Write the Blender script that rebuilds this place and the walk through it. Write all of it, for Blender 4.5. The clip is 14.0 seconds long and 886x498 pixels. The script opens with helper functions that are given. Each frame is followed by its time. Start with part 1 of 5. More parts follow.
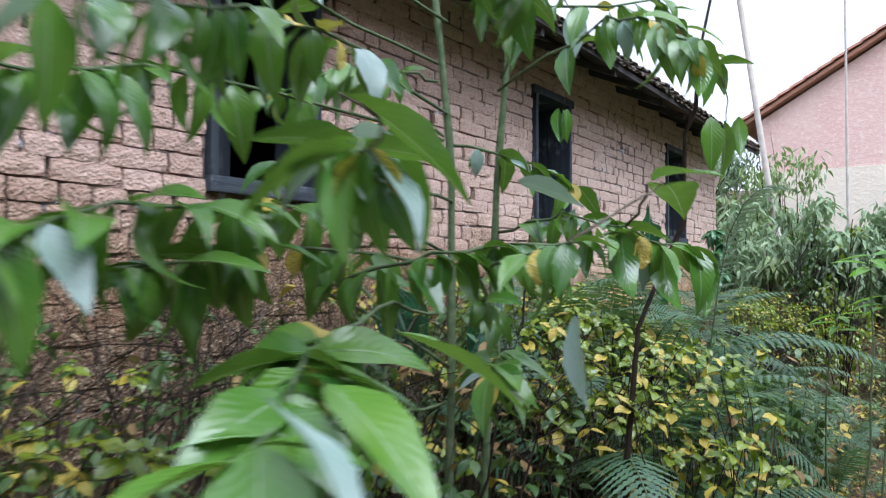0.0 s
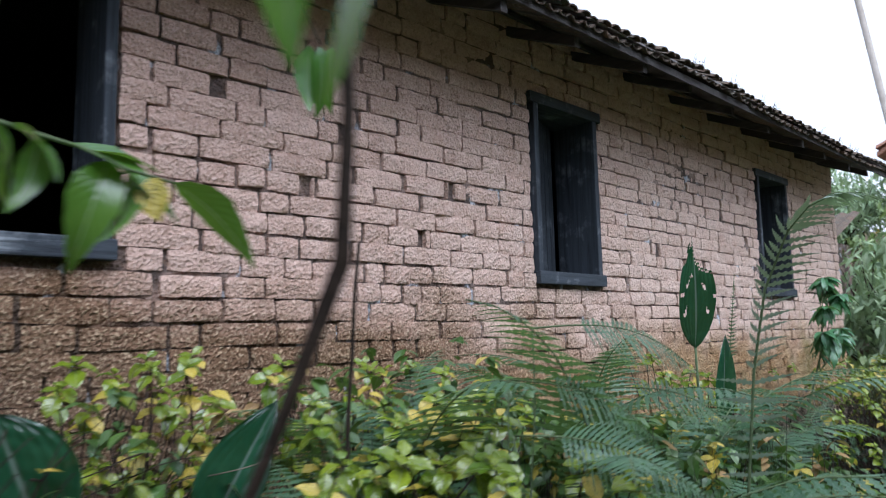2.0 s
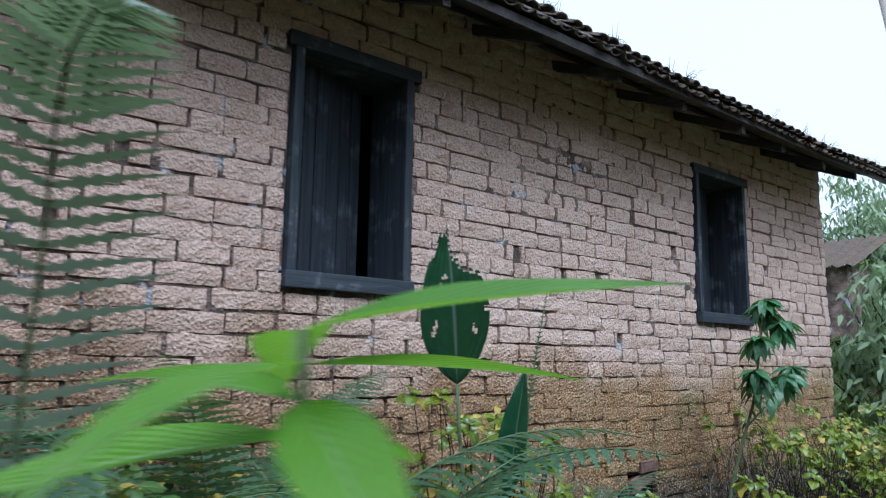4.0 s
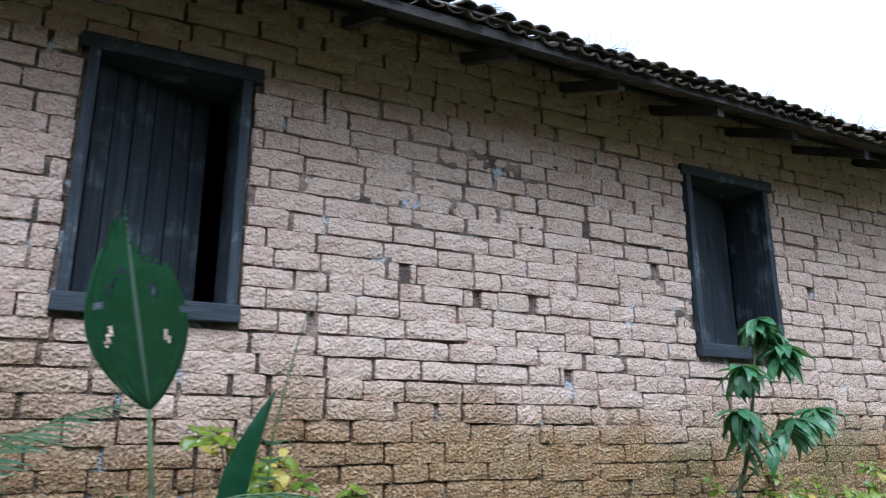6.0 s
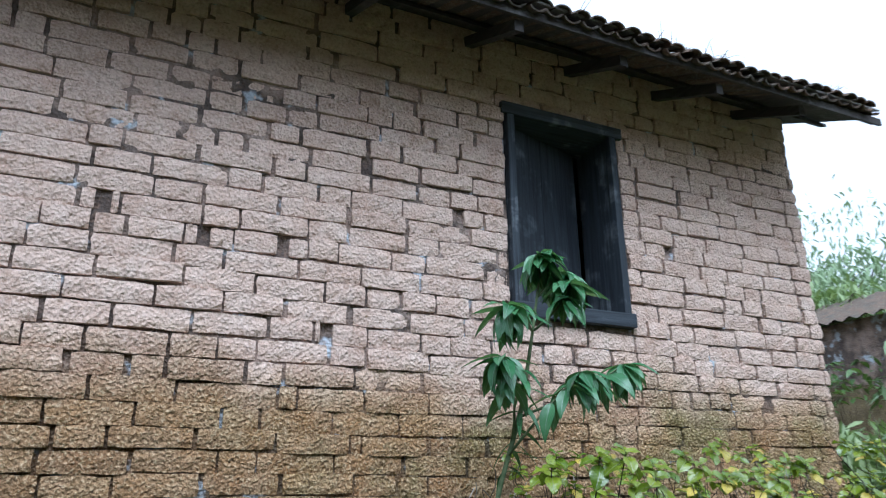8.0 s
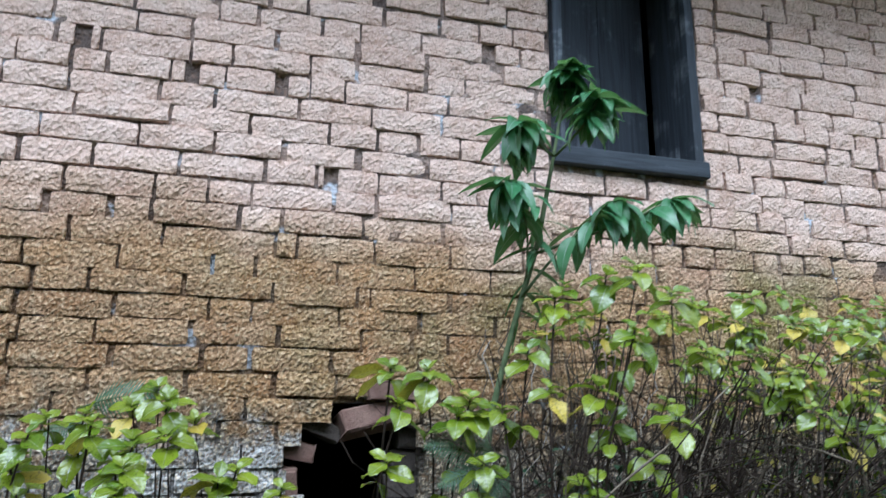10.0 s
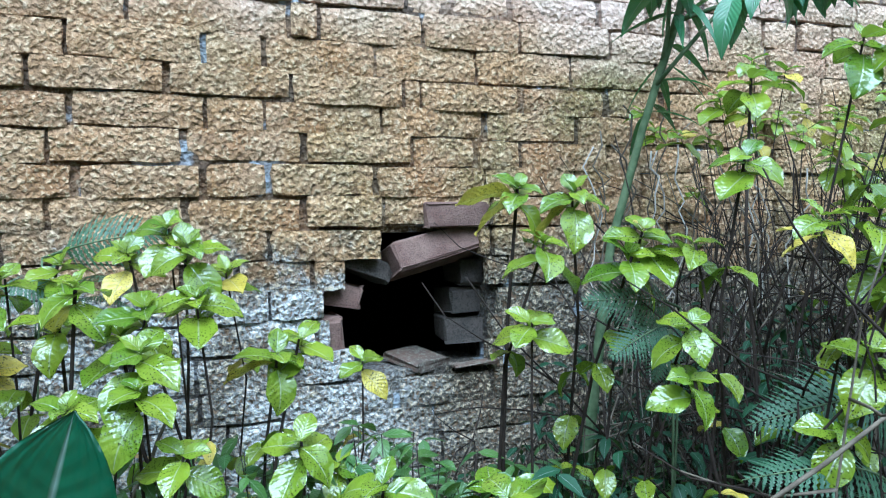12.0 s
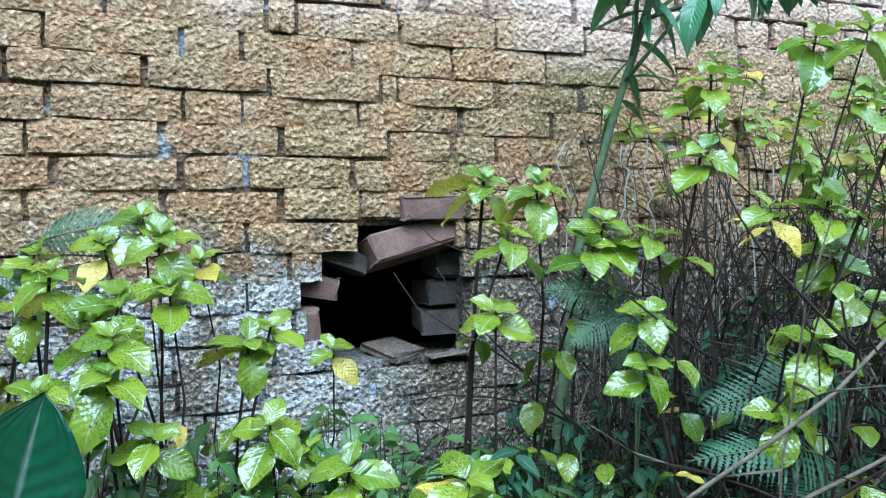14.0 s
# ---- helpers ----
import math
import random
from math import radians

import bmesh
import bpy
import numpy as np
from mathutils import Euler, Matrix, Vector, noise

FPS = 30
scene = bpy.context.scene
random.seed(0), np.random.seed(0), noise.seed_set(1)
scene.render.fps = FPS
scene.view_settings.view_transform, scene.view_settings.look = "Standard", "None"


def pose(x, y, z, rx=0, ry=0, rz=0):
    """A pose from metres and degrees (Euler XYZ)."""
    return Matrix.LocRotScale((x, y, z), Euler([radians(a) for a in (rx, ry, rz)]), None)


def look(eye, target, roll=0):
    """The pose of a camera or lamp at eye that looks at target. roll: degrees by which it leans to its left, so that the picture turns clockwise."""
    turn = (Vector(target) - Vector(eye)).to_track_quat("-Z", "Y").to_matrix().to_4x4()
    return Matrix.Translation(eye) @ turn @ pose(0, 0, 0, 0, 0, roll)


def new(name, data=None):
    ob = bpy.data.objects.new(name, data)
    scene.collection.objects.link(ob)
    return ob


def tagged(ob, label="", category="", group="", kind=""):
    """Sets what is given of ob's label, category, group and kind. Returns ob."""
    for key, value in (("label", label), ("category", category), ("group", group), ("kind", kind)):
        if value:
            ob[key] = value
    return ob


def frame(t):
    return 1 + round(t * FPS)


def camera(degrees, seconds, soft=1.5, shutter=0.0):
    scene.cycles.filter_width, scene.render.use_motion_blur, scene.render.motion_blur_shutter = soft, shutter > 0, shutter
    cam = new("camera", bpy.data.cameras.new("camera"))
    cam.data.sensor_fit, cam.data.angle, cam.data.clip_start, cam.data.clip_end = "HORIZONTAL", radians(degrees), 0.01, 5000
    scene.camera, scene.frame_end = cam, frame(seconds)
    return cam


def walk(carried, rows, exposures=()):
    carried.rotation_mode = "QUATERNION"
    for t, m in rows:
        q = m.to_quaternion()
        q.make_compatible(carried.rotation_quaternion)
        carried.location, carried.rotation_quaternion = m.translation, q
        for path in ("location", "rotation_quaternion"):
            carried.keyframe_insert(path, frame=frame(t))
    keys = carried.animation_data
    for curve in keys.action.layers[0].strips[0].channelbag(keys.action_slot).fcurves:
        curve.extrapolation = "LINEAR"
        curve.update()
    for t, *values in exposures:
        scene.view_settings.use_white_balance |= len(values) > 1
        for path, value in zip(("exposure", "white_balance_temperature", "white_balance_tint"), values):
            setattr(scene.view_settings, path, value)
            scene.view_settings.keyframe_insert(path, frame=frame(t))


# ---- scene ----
cam = camera(63.2, 14.0, soft=1.15, shutter=0.4)
PATH = [
    (0, (-0.631, 0.62, 1.67), (-1.786, 2.252, 1.741), 0.0),
    (0.5, (-0.656, 1.117, 1.61), (-1.823, 2.736, 1.742), -1.5),
    (1, (-0.669, 1.484, 1.685), (-1.855, 3.09, 1.8), -1.5),
    (1.5, (-0.795, 1.989, 1.778), (-2.011, 3.574, 1.881), -1.3),
    (2, (-0.764, 2.537, 1.768), (-2.178, 3.931, 2.004), -1.3),
    (2.4, (-0.676, 2.942, 1.706), (-2.111, 4.308, 1.974), -1.5),
    (2.5, (-0.666, 3.06, 1.703), (-2.104, 4.42, 1.988), -1.2),
    (3, (-0.636, 3.589, 1.711), (-2.071, 4.946, 2.022), -1.5),
    (3.5, (-0.615, 4.101, 1.752), (-2.091, 5.413, 2.066), -0.9),
    (3.7, (-0.589, 4.297, 1.752), (-2.079, 5.596, 2.055), -0.0),
    (5.8, (-0.378, 6.041, 1.583), (-2.09, 6.937, 2.098), 0.3),
    (6, (-0.334, 6.211, 1.56), (-2.055, 7.087, 2.082), -0.1),
    (6.5, (-0.3, 6.572, 1.519), (-2.036, 7.398, 2.069), -0.2),
    (7, (-0.37, 6.943, 1.474), (-2.031, 7.906, 2.035), -0.6),
    (7.2, (-0.364, 7.088, 1.429), (-2.0, 8.088, 1.997), -0.9),
    (9.3, (-0.645, 8.362, 0.933), (-2.433, 8.779, 1.728), 0.8),
    (9.5, (-0.656, 8.38, 0.925), (-2.457, 8.847, 1.659), 0.4),
    (9.6, (-0.658, 8.395, 0.935), (-2.483, 8.873, 1.598), 0.4),
    (10, (-0.755, 8.334, 0.919), (-2.628, 8.843, 1.401), 0.6),
    (10.5, (-0.879, 8.194, 0.938), (-2.781, 8.667, 1.335), 1.3),
    (11, (-1.135, 8.125, 0.917), (-3.05, 8.661, 1.134), 0.7),
    (11.5, (-1.433, 8.12, 0.977), (-3.329, 8.756, 0.981), -0.5),
    (12, (-1.523, 8.136, 0.99), (-3.408, 8.805, 0.959), -1.3),
    (12.5, (-1.55, 8.132, 0.981), (-3.431, 8.812, 0.943), -1.3),
    (13, (-1.545, 8.131, 0.98), (-3.424, 8.814, 0.94), -1.3),
    (13.5, (-1.527, 8.145, 0.976), (-3.401, 8.842, 0.936), -1.3),
    (14, (-1.473, 8.164, 0.977), (-3.349, 8.858, 0.937), -1.1),
]
EXPOSURES = [(0.0, 1.22, 5450, 12), (1.5, 1.05, 5450, 13), (3.5, 0.70, 5100, 9), (6.0, 1.02, 5080, 6), (7.2, 0.88, 5150, 6), (9.5, 1.33, 5020, 6), (10.2, 1.20, 5130, 6), (11.0, 1.24, 4900, 3), (11.6, 1.60, 4700, 0), (12.0, 1.78, 4560, -2), (14.0, 1.78, 4560, -2)]
walk(cam, [(t, look(eye, target, roll)) for t, eye, target, roll in PATH], EXPOSURES)

# ---- world and sun: a bright overcast sky ----
ELEVATION, TOWARDS = 57.0, 22.0
world = bpy.data.worlds.new("overcast")
scene.world = world
world.use_nodes = True
wn, wl = world.node_tree.nodes, world.node_tree.links
wn.clear()
sky = wn.new("ShaderNodeTexSky")
sky.sky_type, sky.sun_disc = "NISHITA", False
sky.sun_elevation, sky.sun_rotation = radians(ELEVATION), radians(90 - TOWARDS)
sky.dust_density, sky.air_density = 4.0, 1.5
grey = wn.new("ShaderNodeMix")
grey.data_type = "RGBA"
grey.inputs[0].default_value = 0.85
grey.inputs[7].default_value = (6.8, 6.75, 6.9, 1)
wback = wn.new("ShaderNodeBackground")
wback.inputs[1].default_value = 0.11
wout = wn.new("ShaderNodeOutputWorld")
wl.new(sky.outputs[0], grey.inputs[6])
wl.new(grey.outputs[2], wback.inputs[0])
wl.new(wback.outputs[0], wout.inputs[0])

sun_data = bpy.data.lights.new("sun", "SUN")
sun_data.energy, sun_data.angle, sun_data.color = 1.9, radians(45), (1.0, 0.97, 0.93)
sun = new("sun", sun_data)
d = Vector((math.cos(radians(ELEVATION)) * math.cos(radians(TOWARDS)), -math.cos(radians(ELEVATION)) * math.sin(radians(TOWARDS)), math.sin(radians(ELEVATION))))
sun.matrix_world = look(d * 40, (0, 0, 0))


# ---- materials ----
class Nodes:
    def __init__(self, name):
        self.mat = bpy.data.materials.new(name)
        self.mat.use_nodes = True
        self.tree = self.mat.node_tree
        self.tree.nodes.clear()
        self.out = self.add("ShaderNodeOutputMaterial")

    def add(self, kind, **inputs):
        return self.tree.nodes.new(kind)

    def link(self, a, b):
        self.tree.links.new(a, b)

    def put(self, socket, value):
        if isinstance(value, bpy.types.NodeSocket):
            self.link(value, socket)
        else:
            socket.default_value = value

    def noise(self, scale, detail=4, rough=0.6, vector=None, distort=0.0):
        n = self.add("ShaderNodeTexNoise")
        n.inputs["Scale"].default_value, n.inputs["Detail"].default_value = scale, detail
        n.inputs["Roughness"].default_value, n.inputs["Distortion"].default_value = rough, distort
        if vector is not None:
            self.link(vector, n.inputs["Vector"])
        return n.outputs["Fac"]

    def voronoi(self, scale, vector=None, feature="F1"):
        n = self.add("ShaderNodeTexVoronoi")
        n.feature = feature
        n.inputs["Scale"].default_value = scale
        if vector is not None:
            self.link(vector, n.inputs["Vector"])
        return n.outputs["Distance"]

    def ramp(self, fac, stops):
        n = self.add("ShaderNodeValToRGB")
        e = n.color_ramp.elements
        while len(e) < len(stops):
            e.new(0.5)
        for k, (p, c) in enumerate(stops):
            e[k].position, e[k].color = p, (*c, 1) if len(c) == 3 else c
        self.link(fac, n.inputs[0])
        return n.outputs[0]

    def mix(self, fac, a, b, blend="MIX"):
        n = self.add("ShaderNodeMix")
        n.data_type, n.blend_type = "RGBA", blend
        self.put(n.inputs[0], fac)
        self.put(n.inputs[6], a if isinstance(a, bpy.types.NodeSocket) else (*a, 1))
        self.put(n.inputs[7], b if isinstance(b, bpy.types.NodeSocket) else (*b, 1))
        return n.outputs[2]

    def math(self, op, a, b=0.0, clamp=False):
        n = self.add("ShaderNodeMath")
        n.operation, n.use_clamp = op, clamp
        self.put(n.inputs[0], a)
        self.put(n.inputs[1], b)
        return n.outputs[0]

    def span(self, value, a, b, c=0.0, e=1.0):
        n = self.add("ShaderNodeMapRange")
        self.link(value, n.inputs[0])
        for k, v in enumerate((a, b, c, e)):
            n.inputs[k + 1].default_value = v
        return n.outputs[0]

    def bump(self, height, distance, strength=1.0, normal=None):
        n = self.add("ShaderNodeBump")
        n.inputs["Strength"].default_value, n.inputs["Distance"].default_value = strength, distance
        self.link(height, n.inputs["Height"])
        if normal is not None:
            self.link(normal, n.inputs["Normal"])
        return n.outputs[0]

    def place(self):
        g = self.add("ShaderNodeNewGeometry")
        return g.outputs["Position"], g.outputs["Random Per Island"]

    def chance(self):
        return self.add("ShaderNodeObjectInfo").outputs["Random"]

    def coords(self, kind="Object"):
        return self.add("ShaderNodeTexCoord").outputs[kind]

    def axes(self, vector):
        n = self.add("ShaderNodeSeparateXYZ")
        self.link(vector, n.inputs[0])
        return n.outputs

    def finish(self, color, rough=0.9, normal=None, metal=0.0, spec=0.5, translucent=None, amount=0.3):
        p = self.add("ShaderNodeBsdfPrincipled")
        self.put(p.inputs["Base Color"], color if isinstance(color, bpy.types.NodeSocket) else (*color, 1))
        self.put(p.inputs["Roughness"], rough)
        p.inputs["Metallic"].default_value = metal
        p.inputs["Specular IOR Level"].default_value = spec
        if normal is not None:
            self.link(normal, p.inputs["Normal"])
        shader = p.outputs[0]
        if translucent is not None:
            t = self.add("ShaderNodeBsdfTranslucent")
            self.put(t.inputs[0], translucent)
            m = self.add("ShaderNodeMixShader")
            m.inputs[0].default_value = amount
            self.link(shader, m.inputs[1])
            self.link(t.outputs[0], m.inputs[2])
            shader = m.outputs[0]
        self.link(shader, self.out.inputs[0])
        return self.mat


def adobe(name, dark=False):
    """Weathered earth brick: pinkish above, ochre and mossy where rain splashes it, lime-crusted at the plinth."""
    n = Nodes(name)
    pos, island = n.place()
    x, y, z = n.axes(pos)
    own = n.math("FRACT", n.math("ADD", n.chance(), island))
    broad, mid, fine = n.noise(1.1, 3, 0.6, pos), n.noise(7.0, 5, 0.7, pos), n.noise(78.0, 4, 0.6, pos, 0.35)
    coarse = n.noise(30.0, 3, 0.6, pos, 0.2)
    pink = n.mix(own, (0.54, 0.375, 0.295), (0.68, 0.50, 0.405))
    pink = n.mix(n.span(mid, 0.35, 0.7), pink, (0.73, 0.585, 0.50))
    pink = n.mix(n.math("MULTIPLY", n.span(y, 7.5, 4.0), 0.6), pink, n.mix(own, (0.52, 0.34, 0.275), (0.66, 0.445, 0.37)))
    ochre = n.mix(own, (0.43, 0.225, 0.095), (0.61, 0.37, 0.175))
    ochre = n.mix(n.span(mid, 0.4, 0.72), ochre, (0.64, 0.445, 0.265))
    low = n.mix(own, (0.30, 0.165, 0.095), (0.42, 0.25, 0.155))
    ochre = n.mix(n.span(y, 5.0, 8.6), low, ochre)
    moss = n.mix(n.span(fine, 0.35, 0.65), (0.19, 0.175, 0.055), (0.36, 0.32, 0.12))
    ochre = n.mix(n.math("MULTIPLY", n.span(n.noise(2.3, 4, 0.6, pos), 0.46, 0.64), n.span(y, 8.0, 9.2, 0.12, 0.8)), ochre, moss)
    edge = n.math("ADD", n.math("MULTIPLY", n.math("SUBTRACT", broad, 0.5), 1.1), n.math("MULTIPLY", n.math("SUBTRACT", mid, 0.5), 0.25))
    level = n.span(y, 3.0, 8.5, 2.0, 1.68)
    wet = n.span(n.math("SUBTRACT", n.math("ADD", level, edge), z), -0.16, 0.20)
    color = n.mix(wet, pink, ochre)
    # Darker brown towards the foot of the wall's southern part.
    foot_brown = n.span(n.math("SUBTRACT", n.math("ADD", 1.60, n.math("MULTIPLY", n.math("SUBTRACT", broad, 0.5), 1.2)), z), -0.34, 0.30)
    foot_brown = n.math("MULTIPLY", foot_brown, n.span(y, 6.0, 3.2, 0.0, 0.85))
    color = n.mix(foot_brown, color, n.mix(n.span(mid, 0.4, 0.65), (0.070, 0.050, 0.038), (0.18, 0.118, 0.082)))
    # Dark moss at the foot, with shade from the plants painted into its colour.
    moss_shade = n.span(n.math("SUBTRACT", n.math("ADD", 0.98, n.math("MULTIPLY", n.math("SUBTRACT", mid, 0.5), 0.8)), z), -0.10, 0.14)
    moss_shade = n.math("MULTIPLY", moss_shade, n.span(y, 6.6, 7.4, 0.0, 0.9))
    color = n.mix(moss_shade, color, n.mix(n.span(fine, 0.4, 0.6), (0.035, 0.038, 0.03), (0.14, 0.135, 0.105)))
    lime = n.mix(n.span(fine, 0.34, 0.54), (0.20, 0.205, 0.20), (0.84, 0.84, 0.83))
    white = n.span(n.math("SUBTRACT", n.math("ADD", 0.89, n.math("MULTIPLY", n.math("SUBTRACT", mid, 0.5), 0.7)), z), -0.05, 0.05)
    white = n.math("MULTIPLY", white, n.math("MULTIPLY", n.span(y, 6.6, 7.6), n.span(y, 8.45, 8.9, 1.0, 0.12)))
    color = n.mix(n.math("MULTIPLY", white, n.span(n.noise(5.5, 4, 0.65, pos), 0.40, 0.56, 0.18, 0.95)), color, lime)
    pits = n.voronoi(64.0, pos)
    # Fine hollows darkened and high grain lightened in colour, to add shading contrast.
    color = n.mix(n.math("MULTIPLY", n.span(fine, 0.36, 0.48, 0.8, 0.0), n.span(wet, 0.0, 1.0, 0.3, 1.0)), color, (0.27, 0.17, 0.095))
    color = n.mix(n.math("MULTIPLY", n.span(fine, 0.52, 0.62, 0.0, 0.62), n.span(wet, 0.0, 1.0, 0.55, 1.0)), color, n.mix(n.math("MAXIMUM", wet, moss_shade), (0.80, 0.65, 0.57), (0.88, 0.69, 0.45)))
    if dark:
        spots = n.span(n.noise(7.0, 3, 0.5, pos), 0.60, 0.66)
        color = n.mix(n.math("MULTIPLY", n.span(n.noise(5.0, 3, 0.6, pos), 0.36, 0.56, 0.45, 0.88), n.span(wet, 0.0, 1.0, 1.0, 0.86)), color, (0.045, 0.04, 0.038))
        color = n.mix(spots, color, (0.52, 0.56, 0.62))
    chips = n.math("MULTIPLY", n.span(coarse, 0.34, 0.46, 0.38, 0.0), n.span(wet, 0.0, 1.0, 1.0, 0.0))
    color = n.mix(chips, color, (0.30, 0.195, 0.14))
    height = n.math("ADD", n.math("MULTIPLY", fine, n.span(wet, 0.0, 1.0, 0.55, 1.1)), n.math("ADD", n.math("MULTIPLY", pits, 0.55), n.math("MULTIPLY", coarse, 1.0)))
    height = n.math("MULTIPLY", height, n.span(wet, 0.0, 1.0, 0.42, 1.25))
    return n.finish(color, 0.95, n.bump(height, 0.030, 1.0), spec=0.2)


def earth(name, a, b, c, scale=3.0, depth=0.02):
    n = Nodes(name)
    pos, island = n.place()
    big, small = n.noise(scale, 5, 0.65, pos), n.noise(scale * 14, 5, 0.7, pos)
    color = n.mix(n.span(big, 0.35, 0.65), a, b)
    color = n.mix(n.span(small, 0.5, 0.7), color, c)
    return n.finish(color, 0.95, n.bump(small, depth), spec=0.2)


def timber(name, a, b, along="z", worn=(0.42, 0.45, 0.48), scale=1.0):
    """Old weathered wood, with grain along one axis of the world."""
    n = Nodes(name)
    pos, island = n.place()
    m = n.add("ShaderNodeMapping")
    stretch = {"x": (2, 40, 40), "y": (40, 2, 40), "z": (40, 40, 2)}[along]
    m.inputs["Scale"].default_value = [v * scale for v in stretch]
    n.link(pos, m.inputs[0])
    grain = n.noise(1.0, 5, 0.65, m.outputs[0], 0.4)
    patch = n.noise(5.0, 4, 0.6, pos)
    color = n.mix(n.span(grain, 0.3, 0.7), a, b)
    color = n.mix(n.math("MULTIPLY", n.span(patch, 0.55, 0.72), n.span(grain, 0.35, 0.7)), color, worn)
    color = n.mix(n.math("MULTIPLY", n.math("FRACT", n.math("ADD", island, n.chance())), 0.35), color, a)
    return n.finish(color, 0.8, n.bump(grain, 0.006), spec=0.3)


def leafage(name, a, b, tip, gloss=0.38, veins=14.0, spots=0.0, glow=0.24, relief=0.0008):
    """A leaf blade: two greens, lit through, side veins from the blade's own coordinates, and brown specks."""
    n = Nodes(name)
    uv = n.coords("UV")
    u, v, w = n.axes(uv)
    pos, island = n.place()
    own = n.math("FRACT", n.math("ADD", n.math("MULTIPLY", n.chance(), 7.0), island))
    side = n.math("ABSOLUTE", n.math("SUBTRACT", v, 0.5))
    wave = n.math("SINE", n.math("MULTIPLY", n.math("SUBTRACT", u, n.math("MULTIPLY", side, 0.55)), veins * 6.283))
    rib = n.span(side, 0.0, 0.035, 1.0, 0.0)
    color = n.mix(own, a, b)
    color = n.mix(n.span(n.noise(9.0, 3, 0.6, pos), 0.45, 0.75, 0.0, 0.6), color, tip)
    color = n.mix(n.math("MULTIPLY", n.span(wave, 0.8, 1.0), 0.07), color, tip)
    color = n.mix(n.math("MULTIPLY", rib, 0.55), color, [c * 0.5 + 0.25 for c in tip])
    if spots:
        dots = n.span(n.voronoi(230.0, pos), 0.24, 0.36, 1.0, 0.0)
        where = n.span(n.noise(14.0, 2, 0.5, pos), 0.40, 0.54)
        color = n.mix(n.math("MULTIPLY", n.math("MULTIPLY", dots, where), spots), color, (0.014, 0.012, 0.004))
    height = n.math("SUBTRACT", n.math("MULTIPLY", wave, 0.4), n.math("MULTIPLY", rib, 1.2))
    if spots:
        height = n.math("ADD", height, n.math("MULTIPLY", n.noise(85.0, 2, 0.5, pos), 5.0))
    lit = n.mix(0.25, color, (0.40, 0.62, 0.05))
    return n.finish(color, gloss, n.bump(height, relief), spec=0.75 if gloss < 0.5 else 0.25, translucent=lit, amount=glow)


def bark(name, a, b, scale=30.0):
    n = Nodes(name)
    pos, island = n.place()
    k = n.noise(scale, 4, 0.65, pos)
    return n.finish(n.mix(n.span(k, 0.3, 0.7), a, b), 0.85, n.bump(k, 0.004), spec=0.15)


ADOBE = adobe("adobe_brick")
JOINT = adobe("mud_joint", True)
REDBRICK = earth("fired_brick", (0.17, 0.10, 0.08), (0.26, 0.17, 0.135), (0.08, 0.06, 0.052), 14.0, 0.006)
TILE = earth("old_clay_tile", (0.13, 0.085, 0.062), (0.075, 0.065, 0.055), (0.22, 0.215, 0.17), 5.0, 0.006)
EAVESTRIP = earth("pale_eave_strip", (0.42, 0.41, 0.40), (0.30, 0.29, 0.28), (0.55, 0.54, 0.53), 9.0, 0.01)
TILE_FAR = earth("clay_tile", (0.42, 0.20, 0.13), (0.30, 0.15, 0.10), (0.45, 0.33, 0.26), 2.0, 0.02)
SOIL = earth("soil_and_litter", (0.06, 0.042, 0.028), (0.095, 0.075, 0.038), (0.16, 0.125, 0.06), 2.2, 0.03)
FRAMEWOOD = timber("frame_wood", (0.022, 0.027, 0.034), (0.075, 0.09, 0.11), "z", (0.42, 0.46, 0.50))
SILLWOOD = timber("sill_wood", (0.024, 0.03, 0.038), (0.08, 0.095, 0.115), "y", (0.42, 0.46, 0.50))
PLANK = timber("shutter_plank", (0.016, 0.021, 0.028), (0.05, 0.06, 0.074), "z", (0.22, 0.25, 0.28))
RAFTER = timber("rafter_wood", (0.03, 0.028, 0.028), (0.075, 0.068, 0.062), "x", (0.16, 0.16, 0.16))
# Darker brick colour for pieces in the breach.
DARK_EARTH = earth("dark_earth_brick", (0.07, 0.06, 0.052), (0.12, 0.10, 0.085), (0.035, 0.032, 0.03), 9.0, 0.008)
# Near-black colour stands in for the darkness of the unlit rooms.
INSIDE = earth("unlit_plaster", (0.035, 0.033, 0.035), (0.05, 0.047, 0.048), (0.025, 0.024, 0.025), 2.0, 0.01)
# Both limewash colours are paled to carry the haze over the distance.
PLASTER_PINK = earth("pink_limewash", (0.80, 0.58, 0.51), (0.72, 0.47, 0.41), (0.84, 0.68, 0.61), 0.7, 0.02)
PLASTER_CREAM = earth("cream_limewash", (0.85, 0.75, 0.62), (0.78, 0.67, 0.54), (0.82, 0.73, 0.62), 0.8, 0.02)
LIMB = bark("dark_stem", (0.016, 0.012, 0.010), (0.042, 0.030, 0.022))
DRY = bark("dry_twig", (0.075, 0.06, 0.044), (0.18, 0.15, 0.11))
STALK = bark("green_stalk", (0.065, 0.10, 0.045), (0.15, 0.19, 0.10))
PALE = bark("pale_trunk", (0.42, 0.37, 0.32), (0.58, 0.53, 0.47), 6.0)
L_HYDRA = leafage("shrub_leaf", (0.085, 0.155, 0.010), (0.20, 0.26, 0.014), (0.29, 0.34, 0.035), 0.15, 8, 1.0, 0.24, 0.0004)
L_YELLOW = leafage("yellowed_leaf", (0.40, 0.33, 0.03), (0.58, 0.44, 0.05), (0.62, 0.50, 0.14), 0.45, 9, 1.0)
